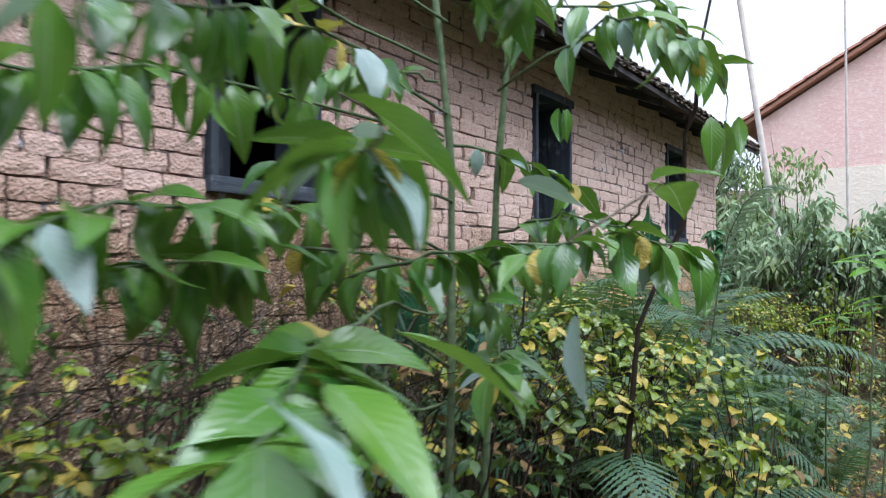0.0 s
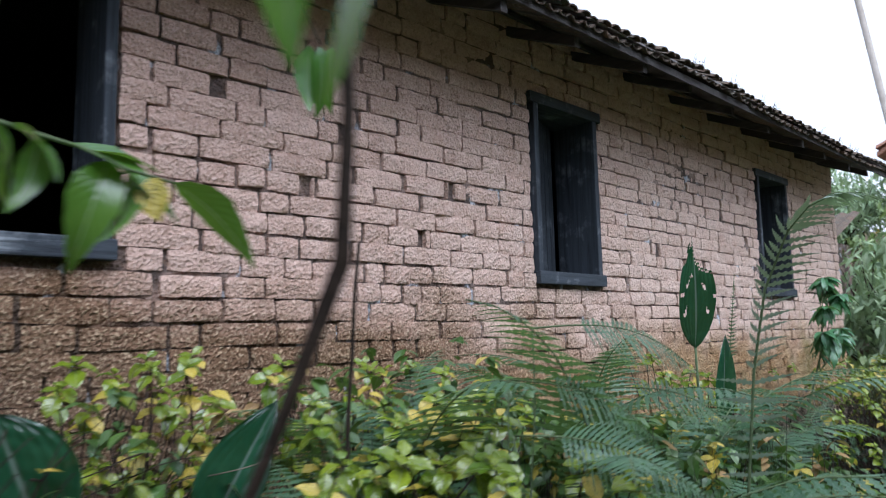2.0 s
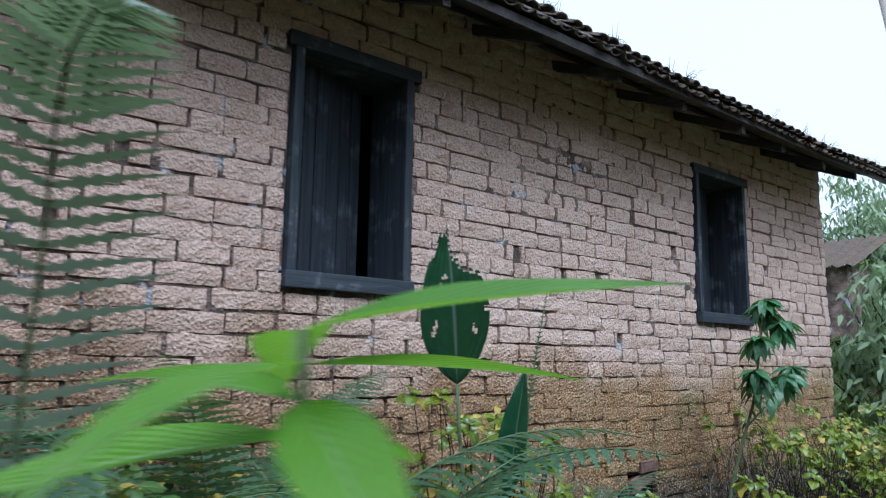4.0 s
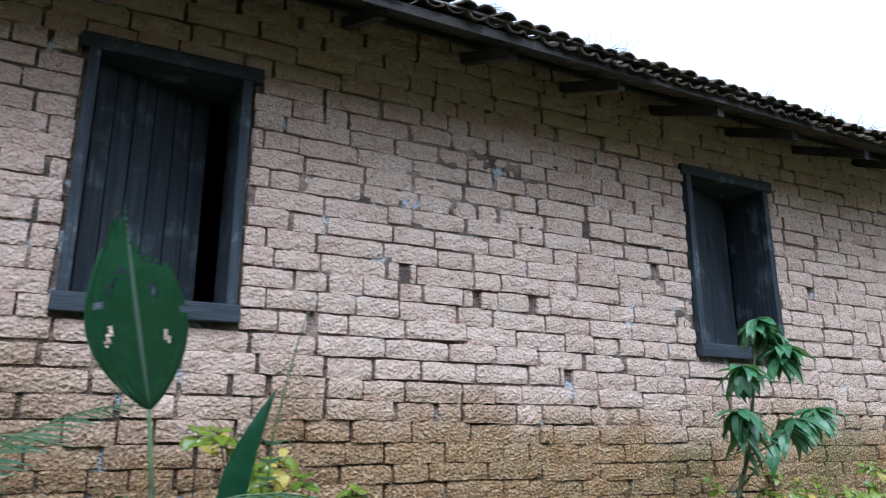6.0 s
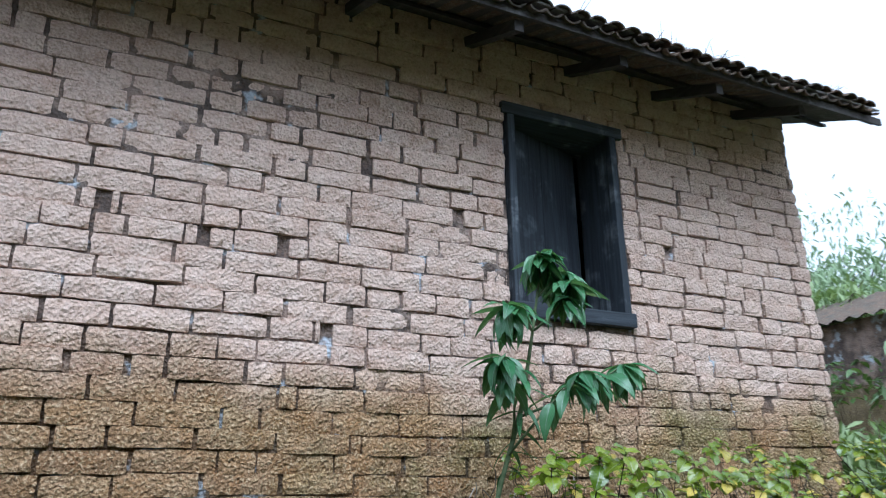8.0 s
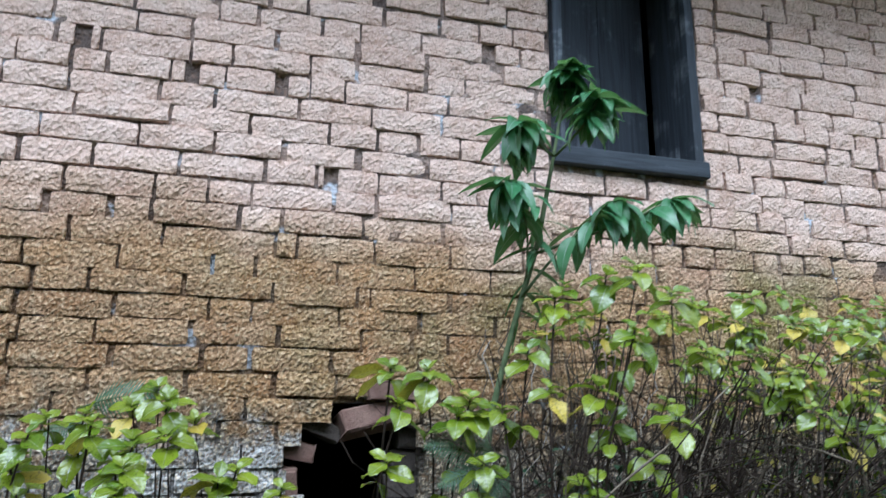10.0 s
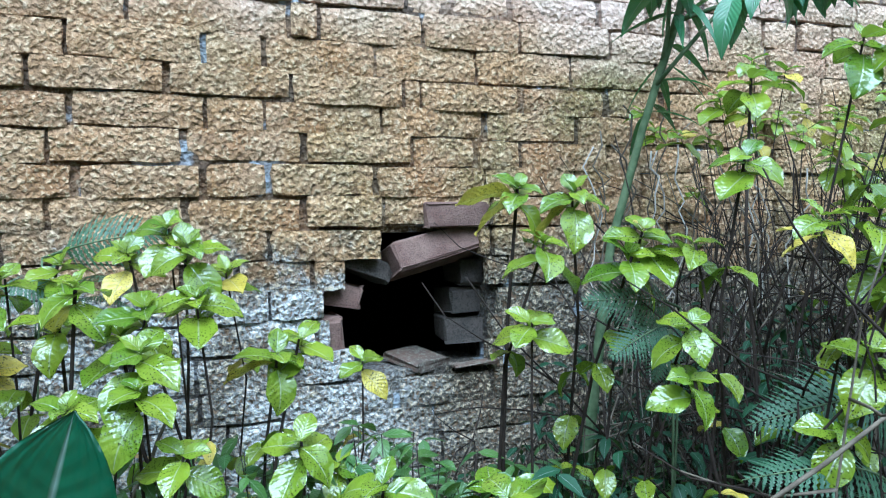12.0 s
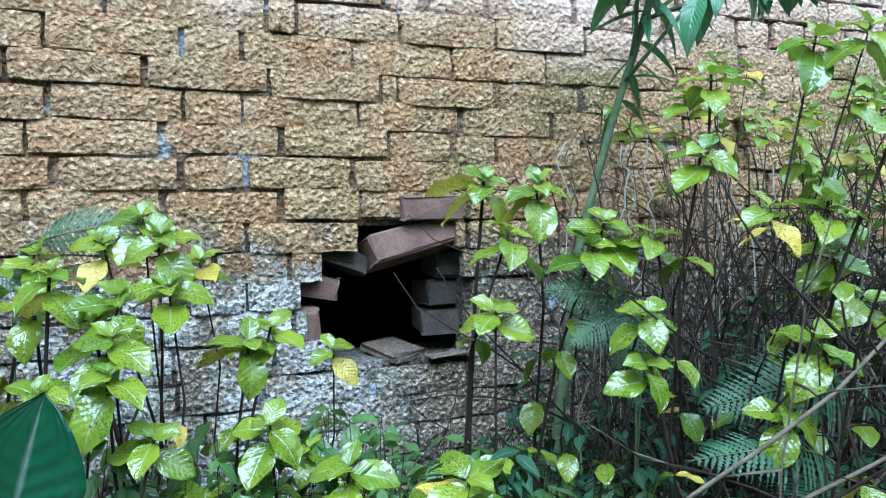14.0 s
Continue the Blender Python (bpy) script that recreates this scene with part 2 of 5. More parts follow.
L_BROWN = leafage("dead_leaf", (0.20, 0.12, 0.05), (0.33, 0.22, 0.09), (0.42, 0.31, 0.15), 0.8, 9, 0.0, 0.15)
L_TALL = leafage("tall_shrub_leaf", (0.04, 0.125, 0.018), (0.10, 0.22, 0.025), (0.17, 0.30, 0.05), 0.22, 11, 0.0, 0.24, 0.0004)
# Pale blue-green here paints the sky's reflection on glossy leaves.
L_GLARE = leafage("sky_sheen_leaf", (0.27, 0.38, 0.33), (0.38, 0.49, 0.46), (0.48, 0.57, 0.55), 0.35, 11, 0.0, 0.2, 0.0006)
L_DARK = leafage("sapling_leaf", (0.04, 0.14, 0.06), (0.10, 0.26, 0.11), (0.18, 0.36, 0.20), 0.18, 12, 0.0, 0.25)
L_ARUM = leafage("arum_leaf", (0.007, 0.052, 0.026), (0.011, 0.064, 0.031), (0.035, 0.125, 0.065), 0.20, 7, 0.0, 0.25, 0.0015)
L_BRIGHT = leafage("lance_leaf", (0.085, 0.25, 0.012), (0.13, 0.31, 0.018), (0.20, 0.39, 0.04), 0.35, 16, 0.0, 0.45)
L_FERN = leafage("fern_leaf", (0.030, 0.088, 0.040), (0.062, 0.14, 0.062), (0.115, 0.205, 0.115), 0.45, 3, 0.0, 0.3)
L_WEED = leafage("weed_leaf", (0.028, 0.08, 0.018), (0.07, 0.15, 0.026), (0.13, 0.21, 0.045), 0.34, 7)
# Lightened green: the haze over the bank is put into the leaf colour.
L_BANK_HAZE = leafage("bank_leaf_haze", (0.13, 0.21, 0.07), (0.22, 0.31, 0.10), (0.32, 0.38, 0.16), 0.45, 6)
# Dark copy of the leaf colour: stands in for deep shade under the shrubs.
L_SHADE = leafage("shade_leaf", (0.010, 0.036, 0.016), (0.02, 0.06, 0.025), (0.035, 0.085, 0.04), 0.55, 8, 0.0, 0.12, 0.0002)
# Haze over the far bushes lightens this leaf colour too.
L_FAR_HAZE = leafage("far_leaf_haze", (0.19, 0.28, 0.16), (0.29, 0.38, 0.22), (0.38, 0.46, 0.30), 0.55, 5)


# ---- mesh helpers ----
class Bag:
    """Collects vertices, faces and blade coordinates for one mesh."""

    def __init__(self):
        self.v, self.f, self.uv, self.m = [], [], [], []

    def face(self, idx, uvs=None, mat=0):
        self.f.append(idx)
        self.uv.extend(uvs or [(0.5, 0.5)] * len(idx))
        self.m.append(mat)

    def mesh(self, name, mats, smooth=True):
        me = bpy.data.meshes.new(name)
        me.from_pydata(self.v, [], self.f)
        layer = me.uv_layers.new(name="UVMap")
        layer.data.foreach_set("uv", np.array(self.uv, dtype=np.float32).ravel())
        me.polygons.foreach_set("material_index", self.m)
        me.polygons.foreach_set("use_smooth", [smooth] * len(self.f))
        for m in mats if isinstance(mats, (list, tuple)) else [mats]:
            me.materials.append(m)
        me.update()
        return me

    def box(self, lo, hi, mat=0):
        (a, b, c), (d, e, f) = lo, hi
        k = len(self.v)
        self.v += [(a, b, c), (d, b, c), (d, e, c), (a, e, c), (a, b, f), (d, b, f), (d, e, f), (a, e, f)]
        for q in ((0, 3, 2, 1), (4, 5, 6, 7), (0, 1, 5, 4), (1, 2, 6, 5), (2, 3, 7, 6), (3, 0, 4, 7)):
            self.face([k + i for i in q], None, mat)

    def tube(self, points, r0, r1, sides=6, mat=0, knots=0.0):
        pts = [Vector(p) for p in points]
        k, n = len(self.v), len(pts)
        for i, p in enumerate(pts):
            way = (pts[min(i + 1, n - 1)] - pts[max(i - 1, 0)]).normalized()
            a = way.orthogonal().normalized()
            b = way.cross(a)
            r = r0 + (r1 - r0) * i / max(n - 1, 1)
            if knots and i % 3 == 1:
                r *= 1 + knots
            for s in range(sides):
                w = 2 * math.pi * s / sides
                self.v.append(tuple(p + (a * math.cos(w) + b * math.sin(w)) * r))
        for i in range(n - 1):
            for s in range(sides):
                t = (s + 1) % sides
                self.face([k + i * sides + s, k + i * sides + t, k + (i + 1) * sides + t, k + (i + 1) * sides + s], None, mat)
        self.face([k + s for s in reversed(range(sides))], None, mat)
        self.face([k + (n - 1) * sides + s for s in range(sides)], None, mat)

    def leaf(self, m, length, width, droop=0.3, fold=0.25, rows=6, cols=4, tip=1.6, full=0.42, ripple=0.0, mat=0, gone=(), tooth=0.0):
        """A blade along +x of m, its upper side along +z: pointed, folded on the rib, drooping, with a rippled edge."""
        k = len(self.v)
        phase = random.random() * 6.28
        for i in range(rows + 1):
            u = i / rows
            if u < full:
                w = math.sin(math.pi / 2 * u / full) ** 0.75
            else:
                w = math.cos(math.pi / 2 * (u - full) / (1 - full)) ** (1 / tip) if tip < 1 else max(0.0, 1 - ((u - full) / (1 - full)) ** tip)
            w = max(w, 0.015) * width / 2
            if tooth and 0 < i < rows:
                w *= 1 + (tooth if i % 2 else -tooth)
            a = droop * u
            cx, cz = length * u * (1 - 0.18 * a * a), -length * u * u * droop * 0.5
            for j in range(cols + 1):
                s = 2 * j / cols - 1
                z = cz + abs(s) * w * fold + ripple * width * math.sin(phase + u * 11 + j * 2.1) * abs(s)
                self.v.append(tuple(m @ Vector((cx, s * w, z))))
        for i in range(rows):
            for j in range(cols):
                if (i, j) in gone:
                    continue
                q = [k + i * (cols + 1) + j, k + (i + 1) * (cols + 1) + j, k + (i + 1) * (cols + 1) + j + 1, k + i * (cols + 1) + j + 1]
                self.face(q, [(i / rows, j / cols), ((i + 1) / rows, j / cols), ((i + 1) / rows, (j + 1) / cols), (i / rows, (j + 1) / cols)], mat)


def part(name, mesh_data, parent=None, label="", m=None):
    """One mesh object, under a thing or a part."""
    ob = new(name, mesh_data)
    if parent is not None:
        ob.parent = parent
    if m is not None:
        ob.matrix_local = m
    if label:
        tagged(ob, label)
    return ob


def thing(name, label, category, group="", at=(0, 0, 0), kind=""):
    ob = new(name)
    ob.empty_display_size = 0.1
    ob.matrix_world = Matrix.Translation(at)
    return tagged(ob, label, category, group, kind)


def boxes(*pairs):
    bag = Bag()
    for lo, hi in pairs:
        bag.box(lo, hi)
    return bag


def bevelled(bag, name, mats, width=0.006):
    """Turns a bag of boxes into a mesh with softened edges."""
    me = bag.mesh(name, mats, False)
    bm = bmesh.new()
    bm.from_mesh(me)
    bmesh.ops.bevel(bm, geom=bm.edges[:], offset=width, segments=2, affect="EDGES", profile=0.6)
    bm.to_mesh(me)
    bm.free()
    return me


def rnd(a, b):
    return random.uniform(a, b)


def smooth(a, b, v):
    t = min(1.0, max(0.0, (v - a) / (b - a)))
    return t * t * (3 - 2 * t)


def ground_z(x, y):
    z = 0.40 - 0.55 * smooth(4.5, 8.3, y)
    z += 0.45 * smooth(-1.2, -2.6, x) * (1 - smooth(6.5, 7.9, y))
    z += 1.15 * smooth(9.0, 14.5, y) * smooth(-4.6, -2.0, x) + 1.5 * smooth(14, 30, y)
    # The 3.9 term adds an unseen bank that blocks low sky light.
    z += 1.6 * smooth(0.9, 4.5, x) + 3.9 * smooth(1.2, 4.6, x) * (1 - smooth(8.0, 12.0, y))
    z += 3.0 * smooth(12.2, 18.0, y) * smooth(-3.6, -6.4, x)
    z += 9.0 * smooth(30, 120, y) + 7.0 * smooth(8, 60, x) + 4.0 * smooth(-12, -60, x)
    z += 0.07 * noise.noise((x * 0.9, y * 0.9, 0.3)) + 0.03 * noise.noise((x * 3, y * 3, 1.3))
    return z


# ---- ground ----
def axis(lo, hi, near_lo, near_hi, step):
    out, v = [], near_lo
    while v <= near_hi:
        out.append(v)
        v += step
    grow, v = step, near_hi
    while v < hi:
        grow *= 1.35
        v += grow
        out.append(min(v, hi))
    grow, v, low = step, near_lo, []
    while v > lo:
        grow *= 1.35
        v -= grow
        low.append(max(v, lo))
    return low[::-1] + out


gx, gy = axis(-900, 900, -7, 5, 0.2), axis(-900, 1500, -3, 18, 0.2)
bag = Bag()
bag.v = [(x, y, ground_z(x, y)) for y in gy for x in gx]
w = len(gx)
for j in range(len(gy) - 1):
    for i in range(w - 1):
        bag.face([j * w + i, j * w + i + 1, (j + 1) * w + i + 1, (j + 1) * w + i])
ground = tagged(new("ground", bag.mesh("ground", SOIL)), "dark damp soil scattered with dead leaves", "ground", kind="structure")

# ---- the house: core of the walls, behind the brick faces ----
FACE, CORE = -3.55, -3.585
SOUTH, NORTH, BACK, TOP = -4.0, 11.95, -9.2, 3.80
WINDOWS = [(2.79, 3.53, 2.10, 3.30), (6.11, 6.82, 2.10, 3.30), (9.61, 10.37, 2.10, 3.31)]
HOLE = (8.50, 9.02, 0.60, 1.01)


def slab(cuts, y0, y1, z0, z1, x0, x1):
    """Boxes that fill a wall round its openings."""
    out, y = [], y0
    for a, b, lo, hi in sorted(cuts):
        out.append(((x0, y, z0), (x1, a, z1)))
        out.append(((x0, a, z0), (x1, b, lo)))
        out.append(((x0, a, hi), (x1, b, z1)))
        y = b
    out.append(((x0, y, z0), (x1, y1, z1)))
    return out


wall_east = tagged(new("wall_east", boxes(*slab(WINDOWS + [HOLE], SOUTH, NORTH, -0.5, TOP, -3.86, CORE)).mesh("wall_east", JOINT, False)),
                   "long weathered wall of pinkish earth bricks, stained ochre low down", "wall", kind="structure")
wall_north = tagged(new("wall_north", boxes(((BACK, NORTH - 0.28, -0.5), (-3.862, NORTH - 0.004, TOP))).mesh("wall_north", ADOBE, False)),
                    "end wall of weathered earth bricks", "wall", kind="structure")
wall_south = tagged(new("wall_south", boxes(((BACK, SOUTH, -0.5), (-3.862, SOUTH + 0.28, TOP))).mesh("wall_south", ADOBE, False)),
                    "end wall of weathered earth bricks", "wall", kind="structure")
wall_west = tagged(new("wall_west", boxes(((BACK - 0.28, SOUTH, -0.5), (BACK - 0.002, NORTH, TOP))).mesh("wall_west", ADOBE, False)),
                   "back wall of weathered earth bricks", "wall", kind="structure")
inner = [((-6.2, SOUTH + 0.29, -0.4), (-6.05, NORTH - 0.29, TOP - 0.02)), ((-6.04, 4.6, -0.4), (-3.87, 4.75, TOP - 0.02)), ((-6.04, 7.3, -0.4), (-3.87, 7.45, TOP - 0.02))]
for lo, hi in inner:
    tagged(new("wall_inner", boxes((lo, hi)).mesh("wall_inner", INSIDE, False)), "inner wall of the house, coloured near black for the unlit room", "wall", kind="structure")
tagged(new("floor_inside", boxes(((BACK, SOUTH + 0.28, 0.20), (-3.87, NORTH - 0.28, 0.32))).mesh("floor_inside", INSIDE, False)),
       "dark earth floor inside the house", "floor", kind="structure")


# ---- windows: frame, lintel, sill, plank shutters ----
def window(index, y0, y1, z0, z1, leafs, ajar, label):
    ob = thing("window_%d" % index, label, "window", "windows of the house", (FACE, (y0 + y1) / 2, z0), "structure")
    inv = Matrix.Translation(-ob.matrix_world.translation)
    t, out, back = 0.047, FACE + 0.018, FACE - 0.32
    def add(name, lo, hi, mat, note="", soft=0.006, turn=None):
        me = bevelled(boxes((lo, hi)), name, mat, soft)
        me.transform(inv if turn is None else inv @ turn)
        return part(name, me, ob, note)
    add("jamb", (back, y0, z0 + 0.05), (out, y0 + t, z1 - 0.06), FRAMEWOOD)
    add("jamb", (back, y1 - t, z0 + 0.05), (out, y1, z1 - 0.06), FRAMEWOOD)
    add("lintel", (back, y0 - 0.035, z1 - 0.06), (out + 0.004, y1 + 0.05, z1 + 0.012), SILLWOOD)
    add("sill", (back, y0 - 0.015, z0 - 0.03), (out + 0.02, y1 + 0.015, z0 + 0.05), SILLWOOD, "grey weathered wooden sill")
    # the shutter hangs on the first jamb and stands ajar, swung into the room
    y = y0 + t + 0.006
    hinge = Matrix.Translation((FACE - 0.10, y, 0))
    swing = hinge @ Matrix.Rotation(radians(ajar), 4, "Z") @ hinge.inverted()
    for k, wide in enumerate(leafs):
        x = FACE - 0.10 + rnd(-0.003, 0.003)
        add("plank", (x - 0.022, y, z0 + 0.058), (x, y + wide - 0.006, z1 - 0.068), PLANK, "", 0.004, swing)
        y += wide
    add("batten", (FACE - 0.155, y0 + t + 0.004, z0 + 0.25), (FACE - 0.127, y - 0.01, z0 + 0.34), PLANK, "", 0.004, swing)
    add("batten", (FACE - 0.155, y0 + t + 0.004, z1 - 0.38), (FACE - 0.127, y - 0.01, z1 - 0.29), PLANK, "", 0.004, swing)
    return ob


window(1, *WINDOWS[0], (0.10, 0.11, 0.10, 0.11), 35, "weathered wooden window with a half-closed plank shutter")
window(2, *WINDOWS[1], (0.085, 0.09, 0.095, 0.10, 0.09, 0.085), 19, "dark weathered wooden window with its plank shutter ajar")
window(3, *WINDOWS[2], (0.30, 0.325), 16, "grey weathered wooden window with its board shutter ajar")

# ---- roof: rafters, battens, clay barrel tiles ----
PITCH, EAVE_X, EAVE_Z = math.tan(radians(24)), -2.94, 3.475
roof = thing("roof", "low sagging roof of old mossy clay barrel tiles", "roof", "", (EAVE_X, 4.0, EAVE_Z), "structure")
rinv = Matrix.Translation(-roof.matrix_world.translation)


def roof_z(x, y=0.0):
    return EAVE_Z + (EAVE_X - x) * PITCH + 0.018 * math.sin(y * 1.1) + 0.01 * math.sin(y * 2.7 + 1)


def slope_box(x0, x1, y0, y1, under, thick):
    bag = Bag()
    v = []
    for x in (x0, x1):
        for y in (y0, y1):
            z = roof_z(x, y) - under
            v += [(x, y, z - thick), (x, y, z)]
    bag.v = v
    for q in ((0, 1, 3, 2), (4, 6, 7, 5), (0, 4, 5, 1), (2, 3, 7, 6), (1, 5, 7, 3), (0, 2, 6, 4)):
        bag.face(list(q))
    return bag


y = SOUTH + 0.2
while y < NORTH:
    me = slope_box(-3.02 + rnd(-0.03, 0.02), -5.6, y, y + 0.05, 0.052, 0.065).mesh("rafter", RAFTER, False)
    me.transform(rinv)
    part("rafter", me, roof, "dark round-edged wooden rafter")
    y += 0.685 + rnd(-0.03, 0.03)
for x in [-2.985 - 0.36 * k for k in range(8)]:
    me = slope_box(x, x - 0.05, SOUTH - 0.1, NORTH + 0.16, 0.028, 0.024).mesh("batten", RAFTER, False)
    me.transform(rinv)
    part("batten", me, roof)


# Added sheet: closes sky gaps between the tiles and darkens the soffit.
me = slope_box(-2.985, -5.6, SOUTH - 0.08, NORTH + 0.14, 0.006, 0.010).mesh("under_boards", RAFTER, False)
me.transform(rinv)
part("under_boards", me, roof, "added dark sheet closing the gaps under the tiles")
me = slope_box(-2.972, -3.0, SOUTH - 0.1, NORTH + 0.16, 0.012, 0.05).mesh("eave_board", RAFTER, False)
me.transform(rinv)
part("eave_board", me, roof, "dark weathered eave board")


def barrel(up):
    """A tapered half-round tile along -x, 0.46 long, arched up (cover) or down (pan)."""
    bag, n, out = Bag(), 6, []
    for ring, (x, r) in enumerate(((0.0, 0.053), (-0.46, 0.045))):
        for thick in (0.0, -0.011):
            for i in range(n + 1):
                a = math.pi * (0.06 + 0.88 * i / n)
                bag.v.append((x, (r + thick) * math.cos(a), (1 if up else -1) * (r + thick) * math.sin(a) * 0.62))
    k = n + 1
    for i in range(n):
        for a, b, c, e in ((0, 1, 2 * k + 1, 2 * k), (k + 1, k, 3 * k, 3 * k + 1), (0, k, k + 1, 1), (2 * k + 1, 3 * k + 1, 3 * k, 2 * k)):
            bag.face([a + i, b + i, c + i, e + i])
    for a, b in ((0, k), (n, k + n)):
        bag.face([a, 2 * k + a, 2 * k + b, b])
    return bag.mesh("tile", TILE, False)


COVER, PAN = barrel(True), barrel(False)
tilt = math.degrees(math.atan(PITCH))
y = SOUTH
while y < NORTH + 0.12:
    for row in range(2 if y > 4.0 else 1):
        x = EAVE_X + rnd(-0.015, 0.02) - 0.36 * row
        part("cover_tile", COVER, roof, "", rinv @ pose(x + 0.01, y, roof_z(x, y) + 0.052 + 0.014 * row + rnd(-0.006, 0.008), rnd(-3, 3), tilt, rnd(-2.5, 2.5)))
    x = EAVE_X + rnd(-0.01, 0.025)
    part("pan_tile", PAN, roof, "", rinv @ pose(x, y + 0.054, roof_z(x, y) + 0.038 + rnd(-0.004, 0.004), rnd(-3, 3), tilt, rnd(-2, 2)))
    y += 0.108
# Pale grey strip between the pan and cover tiles.
me = slope_box(EAVE_X - 0.012, EAVE_X - 0.10, SOUTH - 0.05, NORTH + 0.14, -0.050, 0.012).mesh("mortar_bed", EAVESTRIP, False)
me.transform(rinv)
part("mortar_bed", me, roof, "pale strip under the tile edge")
bag, n = Bag(), int((NORTH + 0.2 - SOUTH) / 0.0475)
ridge_x = -6.5
for x in (-3.5, ridge_x, -10.1):
    for i in range(n):
        yy = SOUTH - 0.05 + i * 0.0475
        base = roof_z(x, yy) if x >= ridge_x else roof_z(ridge_x, yy) - (ridge_x - x) * PITCH
        bag.v.append((x, yy, base + 0.062 + 0.02 * math.sin(i * math.pi / 2)))
for s in range(2):
    for i in range(n - 1):
        bag.face([s * n + i, s * n + i + 1, (s + 1) * n + i + 1, (s + 1) * n + i])
me = bag.mesh("tile_field", TILE)
me.transform(rinv)
part("tile_field", me, roof)
gable = Bag()
gable.v = [(-3.56, NORTH - 0.14, TOP - 0.01), (-9.4, NORTH - 0.14, TOP - 0.01), (ridge_x, NORTH - 0.14, roof_z(ridge_x) - 0.02), (-3.56, SOUTH + 0.1, TOP - 0.01), (-9.4, SOUTH + 0.1, TOP - 0.01), (ridge_x, SOUTH + 0.1, roof_z(ridge_x) - 0.02)]
gable.face([0, 1, 2])
gable.face([3, 5, 4])
tagged(new("wall_gable", gable.mesh("wall_gable", ADOBE, False)), "earth brick gable under the roof", "wall", kind="structure")
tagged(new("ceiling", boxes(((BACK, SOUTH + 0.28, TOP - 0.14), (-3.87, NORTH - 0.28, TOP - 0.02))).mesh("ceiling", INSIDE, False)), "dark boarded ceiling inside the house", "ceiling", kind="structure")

# ---- the breach at the foot of the wall ----
def rough_brick(name, size, mat, m, label, seed):
    random.seed(seed)
    me = bevelled(boxes(((-size[0] / 2, -size[1] / 2, -size[2] / 2), (size[0] / 2, size[1] / 2, size[2] / 2))), name, mat, 0.007)
    for v in me.vertices:
        v.co += Vector((rnd(-1, 1), rnd(-1, 1), rnd(-1, 1))) * 0.006
    ob = part(name, me, None, "", m)
    return tagged(ob, label, "brick", "loose bricks in the breach")


rough_brick("loose_brick", (0.13, 0.30, 0.085), REDBRICK, pose(-3.62, 8.845, 0.955, 14, -18, 4), "tilted reddish fired brick hanging in the breach", 1)
rough_brick("loose_brick", (0.12, 0.20, 0.075), REDBRICK, pose(-3.60, 8.90, 1.058, 0, 0, 2), "dark fired brick above the breach", 2)
rough_brick("loose_brick", (0.14, 0.20, 0.08), DARK_EARTH, pose(-3.72, 9.00, 0.70, 0, 3, -6), "dark earth brick inside the breach", 3)
rough_brick("loose_brick", (0.14, 0.19, 0.08), DARK_EARTH, pose(-3.74, 9.01, 0.79, 2, 0, 5), "dark earth brick inside the breach", 4)
rough_brick("loose_brick", (0.14, 0.18, 0.08), DARK_EARTH, pose(-3.72, 9.03, 0.88, -3, 0, 2), "dark earth brick inside the breach", 5)
rough_brick("loose_brick", (0.13, 0.07, 0.10), REDBRICK, pose(-3.63, 8.51, 0.72, 0, 5, 8), "broken reddish brick at the edge of the breach", 6)
rough_brick("loose_brick", (0.13, 0.12, 0.07), REDBRICK, pose(-3.66, 8.56, 0.83, -12, 0, -5), "broken reddish brick at the edge of the breach", 7)
rough_brick("loose_brick", (0.12, 0.16, 0.06), DARK_EARTH, pose(-3.66, 8.63, 0.915, -24, 0, 3), "broken earth brick at the edge of the breach", 8)
rough_brick("loose_brick", (0.17, 0.13, 0.025), TILE, pose(-3.66, 8.80, 0.617, 3, 8, 25), "broken piece of clay tile lying in the breach", 9)
rough_brick("loose_brick", (0.05, 0.14, 0.012), TILE, pose(-3.56, 8.95, 0.606, 2, 0, 4), "pale flake of plaster lying in the breach", 10)


# ---- leaves shared by the plants ----
def leaf_mesh(name, mat, seed, length, width, **shape):
    random.seed(seed)
    bag = Bag()
    bag.leaf(Matrix.Identity(4), length, width, **shape)
    return bag.mesh(name, mat)


HYDRA = [leaf_mesh("leaf", L_HYDRA, 20 + k, 0.092, 0.064, droop=0.25 + 0.2 * k, fold=0.22, rows=12, cols=6, tip=2.3, full=0.48, ripple=0.055, tooth=0.008) for k in range(5)]
HYDRA_Y = [leaf_mesh("leaf", L_YELLOW, 30 + k, 0.098, 0.060, droop=0.35 + 0.3 * k, fold=0.25, rows=12, cols=4, tip=2.0, full=0.5, ripple=0.06) for k in range(2)]
TALL = [leaf_mesh("leaf", L_TALL, 40 + k, 0.185, 0.075, droop=0.45 + 0.3 * k, fold=0.30, rows=11, cols=4, tip=1.35, full=0.40, ripple=0.02, tooth=0.035) for k in range(4)]
TALL_GLARE = [leaf_mesh("leaf", L_GLARE, 45 + k, 0.185, 0.085, droop=0.35 + 0.5 * k, fold=0.25, rows=11, cols=4, tip=1.35, full=0.40, ripple=0.03, tooth=0.03) for k in range(2)]
DARKL = [leaf_mesh("leaf", L_DARK, 50 + k, 0.165, 0.058, droop=0.45 + 0.3 * k, fold=0.25, rows=8, cols=4, tip=1.5, full=0.42, ripple=0.03) for k in range(3)]
